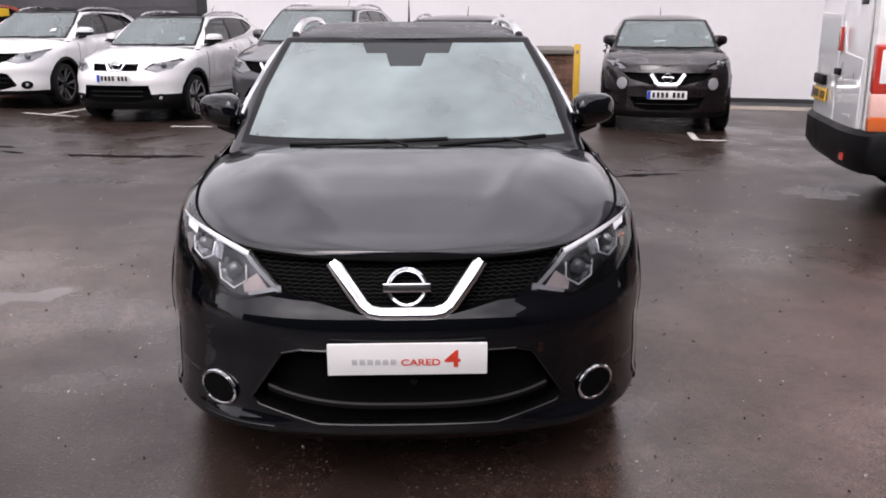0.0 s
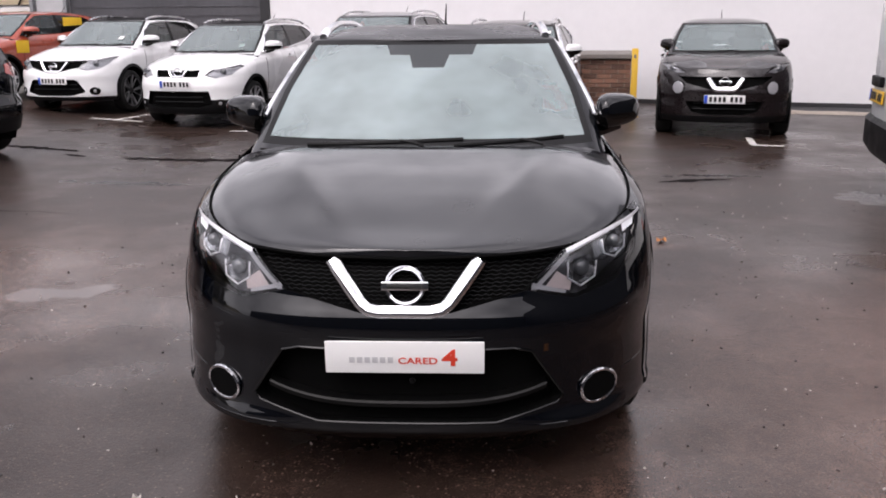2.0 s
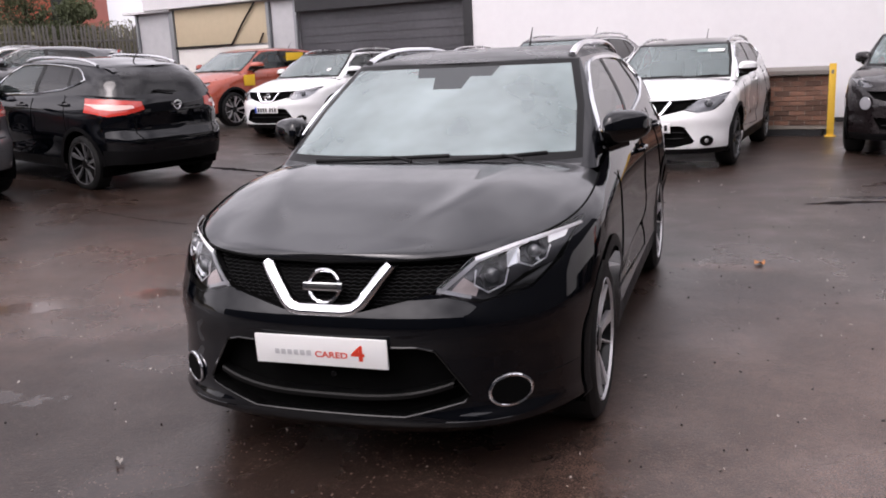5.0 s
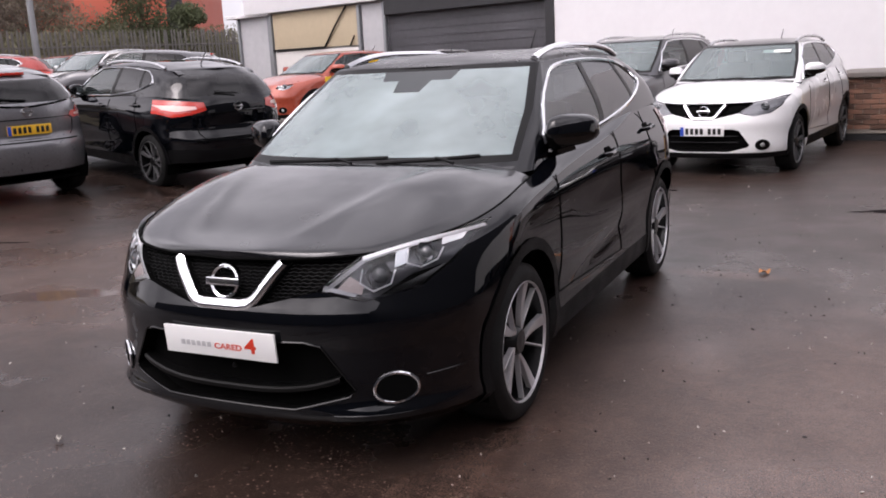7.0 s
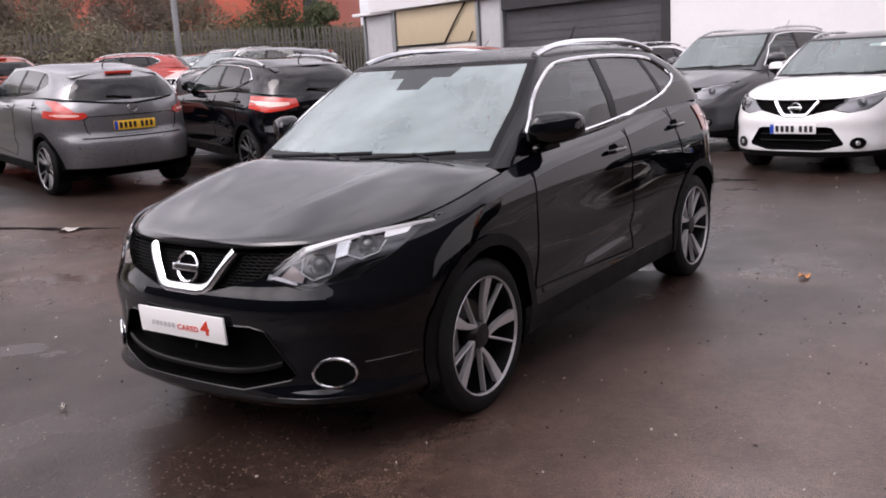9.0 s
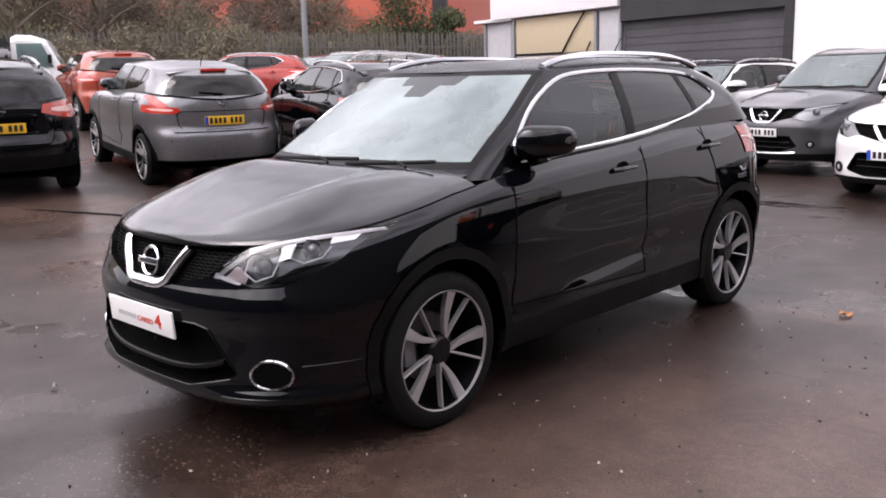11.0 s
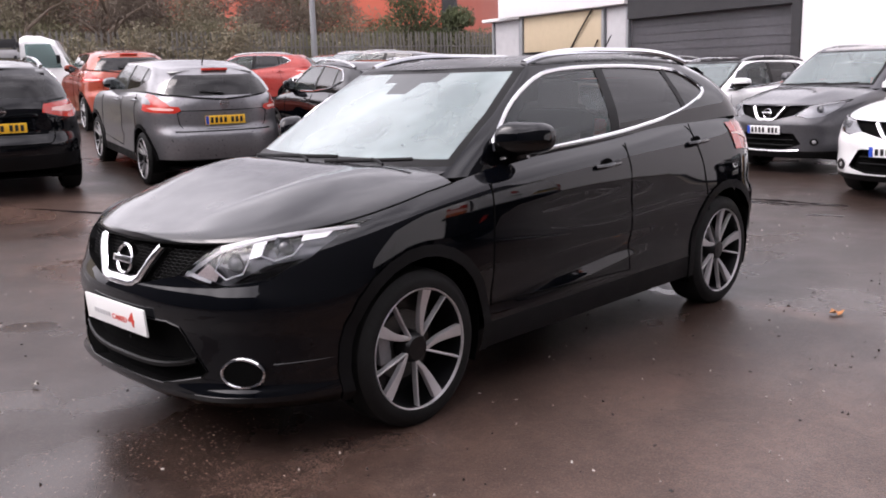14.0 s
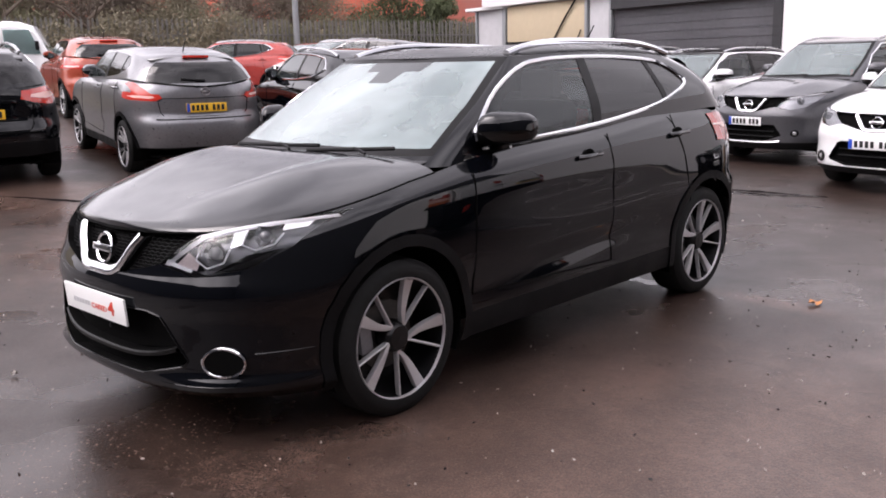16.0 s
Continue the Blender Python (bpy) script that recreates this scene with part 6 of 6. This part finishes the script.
# ---- white van ----
def van(at):
    root = thing("van", "white panel van with black rear bumper", "van", at=at)
    # rear end at y = 0, body runs along -y (its nose)
    def sect(y, z):
        k = max(0.0, (z - 1.1) / 0.95)
        w = 0.95 - 0.10 * k ** 2.2
        return w
    rows = []
    zs = [0.42, 0.55, 0.75, 1.0, 1.3, 1.6, 1.8, 1.9, 1.96]
    for y in (0.0, -0.02, -0.08, -0.3, -1.0, -2.0, -3.0, -3.6, -4.2, -4.7, -4.85):
        inset = 0.10 if y == 0 else (0.05 if y == -0.02 else (0.015 if y == -0.08 else 0.0))
        hood = 1.0 if y > -3.3 else max(0.45, 1 - ((-y - 3.3) / 1.6) ** 1.2 * 0.62)
        half = [(sect(y, z) - inset, y, 0.42 + (z - 0.42) * hood) for z in zs] + [(0.45, y, 0.42 + (1.99 - 0.42) * hood), (0.0, y, 0.42 + (2.0 - 0.42) * hood)]
        rows.append(half + [(-x, yy, z) for x, yy, z in reversed(half[:-1])])
    bm = grid(rows)
    bmesh.ops.holes_fill(bm, edges=[e for e in bm.edges if e.is_boundary], sides=0)
    bmesh.ops.recalc_face_normals(bm, faces=bm.faces)
    part("body", bm, PAINT["white"], root)
    pr = [(0.0, 0.10), (0.06, 0.13), (0.10, 0.10), (0.10, -0.06), (0.04, -0.12)]
    rows = []
    for i in range(25):
        u = 2 * i / 24 - 1
        ang = u * math.pi / 2
        x = 0.97 * math.copysign(abs(math.sin(ang)) ** 0.55, u)
        yb = 0.02 - 0.30 * (1 - abs(math.cos(ang)) ** 0.55)
        rows.append([(x * (1 + d * 0.35), yb + d * 0.9, 0.56 + z * 1.35) for d, z in pr])
    bm = grid(rows)
    bmesh.ops.recalc_face_normals(bm, faces=bm.faces)
    part("rear_bumper", bm, M_PLASTIC, root, "black plastic rear bumper")
    M_ORANGE = material("orange_lamp_plastic", (0.62, 0.13, 0.03), 0.12, 0.0, 1.0, 0.12, 30)
    for sg in (1, -1):
        lm = part("tail_lamp", box(bmesh.new(), (sg * 0.885, -0.125, 1.20), (0.13, 0.23, 0.38), 0.03), M_TAIL, root, "tall red tail lamp")
        part("reversing_lens", box(bmesh.new(), (sg * 0.885, -0.122, 0.93), (0.125, 0.225, 0.18), 0.02), M_TAILCLEAR, lm, "pale lens")
        part("reversing_lens", box(bmesh.new(), (sg * 0.893, -0.115, 1.22), (0.13, 0.13, 0.26), 0.02), M_STRIP, lm, "clear lens")
        part("indicator_lens", box(bmesh.new(), (sg * 0.885, -0.125, 0.79), (0.13, 0.23, 0.12), 0.02), M_ORANGE, lm, "orange lens")
        dr = part("rear_door", box(bmesh.new(), (sg * 0.395, 0.004, 1.22), (0.785, 0.03, 1.30), 0.012), PAINT["white"], root)
        if sg < 0:
            part("door_handle", box(bmesh.new(), (-0.06, 0.035, 1.13), (0.16, 0.04, 0.055), 0.012), M_PLASTIC, dr, "black door handle")
            part("lock", box(bmesh.new(), (-0.52, 0.022, 1.12), (0.04, 0.012, 0.06), 0.004), M_PLASTIC, dr)
            part("door_swage", slab([(-0.76, 0.66), (-0.03, 0.66), (-0.03, 1.55), (-0.08, 1.55), (-0.20, 1.30), (-0.76, 1.27)], 0.012, Matrix(((1, 0, 0, 0), (0, 0, 1, 0.016), (0, 1, 0, 0), (0, 0, 0, 1))), 0.008), PAINT["white"], dr)
            part("marker_lamp", box(bmesh.new(), (-0.07, 0.044, 1.40), (0.10, 0.02, 0.20), 0.008), M_TAIL, dr, "red high stop lamp")
            part("reflector", box(bmesh.new(), (-0.66, 0.085, 0.50), (0.10, 0.03, 0.06), 0.01), M_TAIL, root, "red reflector")
        else:
            part("door_swage", slab([(0.03, 0.66), (0.76, 0.66), (0.76, 1.62), (0.03, 1.60)], 0.012, Matrix(((1, 0, 0, 0), (0, 0, 1, 0.016), (0, 1, 0, 0), (0, 0, 0, 1))), 0.008), PAINT["white"], dr)
            part("plate_lamp", box(bmesh.new(), (0.50, 0.05, 1.03), (0.36, 0.04, 0.09), 0.012), M_PLASTIC, dr, "black plate lamp housing")
    number_plate(root, (0.50, 0.048, 0.90), "rear", M_PLATE_Y, facing=1)
    part("door_print", box(bmesh.new(), (-0.50, 0.042, 0.80), (0.22, 0.004, 0.035), 0.001), M_INKGREY, root)
    part("door_print", box(bmesh.new(), (-0.60, 0.022, 1.72), (0.20, 0.006, 0.09), 0.001), M_INK, root)
    for sg in (1, -1):
        for y in (-0.85, -3.85):
            t = lathe([(-0.1, 0.2), (-0.1, 0.30), (-0.08, 0.335), (0.08, 0.335), (0.1, 0.30), (0.1, 0.2), (0.07, 0.19), (0.06, 0.02)], 28)
            t.transform(Matrix.Translation((sg * 0.83, y, 0.335)) @ Matrix.Rotation(0 if sg > 0 else math.pi, 4, "Z"))
            part("wheel", t, M_TYRE, root)
    return root


van(pose(3.68, 4.03, 0, 0, 0, 78))


# ---- white tipper truck by the fence ----
def truck(at):
    root = thing("pickup_truck", "white dropside truck with a slatted bed", "truck", at=at)
    rows = []
    for y, z0, z1, w in ((-0.85, 0.6, 2.25, 0.86), (-1.0, 0.6, 2.32, 0.90), (-1.4, 0.6, 2.30, 0.90), (-1.75, 0.6, 2.18, 0.88), (-2.1, 0.6, 1.45, 0.90), (-2.6, 0.6, 1.30, 0.90), (-2.75, 0.6, 1.05, 0.88)):
        half = [(w, y, z0), (w + 0.03, y, min(1.2, z1)), (w - 0.06, y, z1 - 0.15 if z1 > 1.5 else z1 - 0.03), (w - 0.22, y, z1), (0, y, z1 + 0.02)]
        rows.append(half + [(-x, yy, z) for x, yy, z in reversed(half[:-1])])
    bm = grid(rows)
    bmesh.ops.holes_fill(bm, edges=[e for e in bm.edges if e.is_boundary], sides=0)
    bmesh.ops.recalc_face_normals(bm, faces=bm.faces)
    part("cab", bm, PAINT["white"], root)
    for sg in (1, -1):
        part("side_window", slab([(1.0, 1.42), (1.92, 1.42), (1.66, 2.08), (1.0, 2.08)], 0.01, Matrix(((0, 0, sg, sg * 0.905), (-1, 0, 0, 0), (0, 1, 0, 0), (0, 0, 0, 1)))), M_MISTED, root, "cab side window")
        part("windscreen", slab([(-0.74, -0.02), (0.0, -0.02), (0.0, 0.76), (-0.64, 0.76)] if sg < 0 else [(0.0, -0.02), (0.74, -0.02), (0.64, 0.76), (0.0, 0.76)], 0.01, Matrix.Translation((0, -2.10, 1.47)) @ Matrix.Rotation(radians(61), 4, "X")), M_MISTED, root, "cab windscreen")
        part("door_mirror", box(bmesh.new(), (sg * 1.05, -1.85, 1.65), (0.12, 0.10, 0.24), 0.03), M_PLASTIC, root)
        for k in range(5):
            part("bed_slat", box(bmesh.new(), (sg * 0.95, 0.85, 0.98 + 0.29 * k), (0.04, 3.3, 0.16), 0.01), M_HUT if k % 2 else M_PLINTH, root)
        for y in (-0.74, 0.85, 2.45):
            part("bed_post", box(bmesh.new(), (sg * 0.93, y, 1.55), (0.07, 0.07, 1.5)), M_PLINTH, root)
        for y in (-1.9, 1.5):
            t = lathe([(-0.1, 0.2), (-0.1, 0.31), (-0.07, 0.345), (0.07, 0.345), (0.1, 0.31), (0.1, 0.2), (0.06, 0.19), (0.05, 0.02)], 24)
            t.transform(Matrix.Translation((sg * 0.80, y, 0.345)))
            part("wheel", t, M_TYRE, root)
    part("bed_floor", box(bmesh.new(), (0, 0.85, 0.80), (1.9, 3.3, 0.12), 0.01), M_PLINTH, root)
    part("chassis", box(bmesh.new(), (0, 0.2, 0.58), (1.1, 5.2, 0.18), 0.02), M_PLINTH, root)
    return root


truck(put(-21.0, 6.2, 150) @ Matrix.Scale(0.9, 4))

# ---- pier bricks ----
brick_me = None
for row in range(10):
    x, long = -0.492, 0.105 if row % 2 else 0.215
    while x < 0.47:
        long = min(long, 0.492 - x)
        if brick_me is None:
            ob = part("brick", box(bmesh.new(), (0, 0, 0), (1.0, 0.10, 0.066), 0.005), M_BRICK, pier, smooth=False)
            brick_me = ob.data
        else:
            ob = new("brick", brick_me)
            ob.parent = pier
        ob.matrix_basis = pose(x + long / 2, 0.045 + random.uniform(-0.005, 0.005), 0.205 + 0.0755 * row, random.uniform(-1, 1), 0, random.uniform(-0.8, 0.8)) @ Matrix.Diagonal((long - 0.011, 1, 1, 1))
        x, long = x + long, 0.225

post = thing("yellow_post", "yellow painted steel bollard post beside the pier", "post", at=pose(2.71, 11.25, 0))
part("post_shaft", box(bmesh.new(), (0, 0, 0.55), (0.10, 0.06, 1.10), 0.008), M_YELLOW, post)
part("post_foot", box(bmesh.new(), (0, 0, 0.01), (0.16, 0.14, 0.02), 0.003), M_YELLOW, post)

# ---- bay lines ----
def line(x0, y0, x1, y1, w=0.09):
    a, b = Vector((x0, y0, 0)), Vector((x1, y1, 0))
    d = (b - a).normalized()
    s = Vector((-d.y, d.x, 0)) * w / 2
    n = 12
    rows = []
    for i in range(n + 1):
        p = a + (b - a) * (i / n)
        z = rise(p.x, p.y) + 0.004
        j = 0.012 * noise.noise((p.x * 7, p.y * 7, 1))
        rows.append([p + s * (1 + j * 8) + Vector((0, 0, z)), p - s * (1 - j * 8) + Vector((0, 0, z))])
    bm = grid(rows)
    bmesh.ops.recalc_face_normals(bm, faces=bm.faces)
    tagged(part("bay_line", bm, M_LINE), "worn white painted bay line", "road marking", kind="structure")


line(3.66, 7.85, 4.06, 7.78)
line(3.70, 7.86, 3.84, 8.6)
line(-6.05, 10.55, -5.15, 10.4)
line(-5.6, 10.5, -5.2, 12.2)
line(-3.5, 9.5, -2.9, 9.45)

# ---- litter ----
M_DEADLEAF = material("orange_brown_leaf", (0.42, 0.17, 0.05), 0.6, spread=0.3, grain=60)
M_CHIP = material("dark_grit", (0.03, 0.026, 0.024), 0.8, spread=0.4, grain=80)
M_PALECHIP = material("pale_grit", (0.38, 0.35, 0.32), 0.8, spread=0.3, grain=80)


def fallen_leaf(x, y, r, mat, label):
    n = 9
    bm = bmesh.new()
    c = bm.verts.new((0, 0, 0.012))
    ring = [bm.verts.new((r * (1 - 0.35 * (i % 2)) * math.cos(2 * math.pi * i / n), 0.7 * r * math.sin(2 * math.pi * i / n), 0.006 + 0.012 * (i % 3))) for i in range(n)]
    for i in range(n):
        bm.faces.new((c, ring[i], ring[(i + 1) % n]))
    ob = tagged(part("leaf", bm, mat), label, "leaf")
    ob.matrix_world = pose(x, y, rise(x, y) + 0.002, 0, 0, (x * 50) % 360)


fallen_leaf(1.56, 2.78, 0.055, M_DEADLEAF, "orange-brown dead leaf on wet asphalt")
fallen_leaf(1.05, -1.35, 0.035, M_DEADLEAF, "orange-brown dead leaf on wet asphalt")
fallen_leaf(-5.31, 1.96, 0.13, M_PALECHIP, "pale scrap on wet asphalt")
fallen_leaf(-0.93, -0.92, 0.024, M_PALECHIP, "pale scrap on wet asphalt")
rnd = random.Random(9)
for name, mat, n, lo, hi in (("grit", M_CHIP, 520, 0.003, 0.008), ("pale_grit", M_PALECHIP, 460, 0.0022, 0.0075)):
    bm = bmesh.new()
    for _ in range(n):
        x, y = rnd.triangular(-6, 6.5, 1.5), rnd.triangular(-2.8, 8.5, 0)
        r = rnd.uniform(lo, hi) * (1 + 0.06 * max(0, y))
        m = pose(x, y, rise(x, y) + r * 0.2, rnd.uniform(0, 360), rnd.uniform(0, 360), rnd.uniform(0, 360)) @ Matrix.Diagonal((1.5, 0.9, 0.5, 1))
        bmesh.ops.create_icosphere(bm, subdivisions=1, radius=r, matrix=m)
    tagged(part(name, bm, mat), "loose grit and chips on the asphalt", "grit", kind="stuff")


# ---- tar-filled cracks in the asphalt ----
M_TAR = material("broken_black_tar", (0.010, 0.008, 0.008), 1.0, spread=0.4, grain=30, bump=0.6, bump_scale=90, spec=0.04)


def crack(points, w):
    pts = [Vector((x, y, 0)) for x, y in points]
    rows = []
    middle, reach = (pts[0] + pts[-1]) / 2, (pts[-1] - pts[0]).length / 2
    for a, b in zip(pts, pts[1:]):
        n = max(4, int((b - a).length / 0.04))
        side = Vector((a.y - b.y, b.x - a.x, 0)).normalized()
        for i in range(n):
            p = a + (b - a) * (i / n)
            p = p + side * (0.05 * noise.noise((p.x * 2.1, p.y * 2.1, 3)) + 0.02 * noise.noise((p.x * 9, p.y * 9, 5)))
            h = w * (0.35 + 1.1 * abs(noise.noise((p.x * 5, p.y * 5, 8)))) * math.sqrt(max(0.02, 1 - ((p - middle).length / reach) ** 2))
            z = rise(p.x, p.y) + 0.003
            rows.append([p + side * h + Vector((0, 0, z)), p - side * h + Vector((0, 0, z))])
    bm = grid(rows)
    bmesh.ops.recalc_face_normals(bm, faces=bm.faces)
    if sum(f.normal.z for f in bm.faces) < 0:
        bmesh.ops.reverse_faces(bm, faces=bm.faces)
    tagged(part("tar_crack", bm, M_TAR), "dark tar-filled crack in the asphalt", "crack", kind="structure")


crack(((-4.85, 7.0), (-4.5, 6.9)), 0.07)
crack(((-4.05, 6.85), (-3.2, 6.72), (-2.35, 6.66)), 0.17)
crack(((-6.1, 7.45), (-5.4, 7.4), (-4.75, 7.25)), 0.11)
crack(((-1.05, 6.95), (-0.6, 6.98), (-0.2, 7.0)), 0.10)
crack(((2.0, 5.2), (2.4, 5.35), (2.8, 5.4)), 0.07)
crack(((-6.7, 1.25), (-5.9, 1.75), (-4.9, 2.3)), 0.10)
crack(((-5.7, 4.3), (-4.4, 3.95), (-3.2, 3.7)), 0.012)
crack(((-0.9, 6.83), (-0.5, 6.8), (0.05, 6.95)), 0.03)
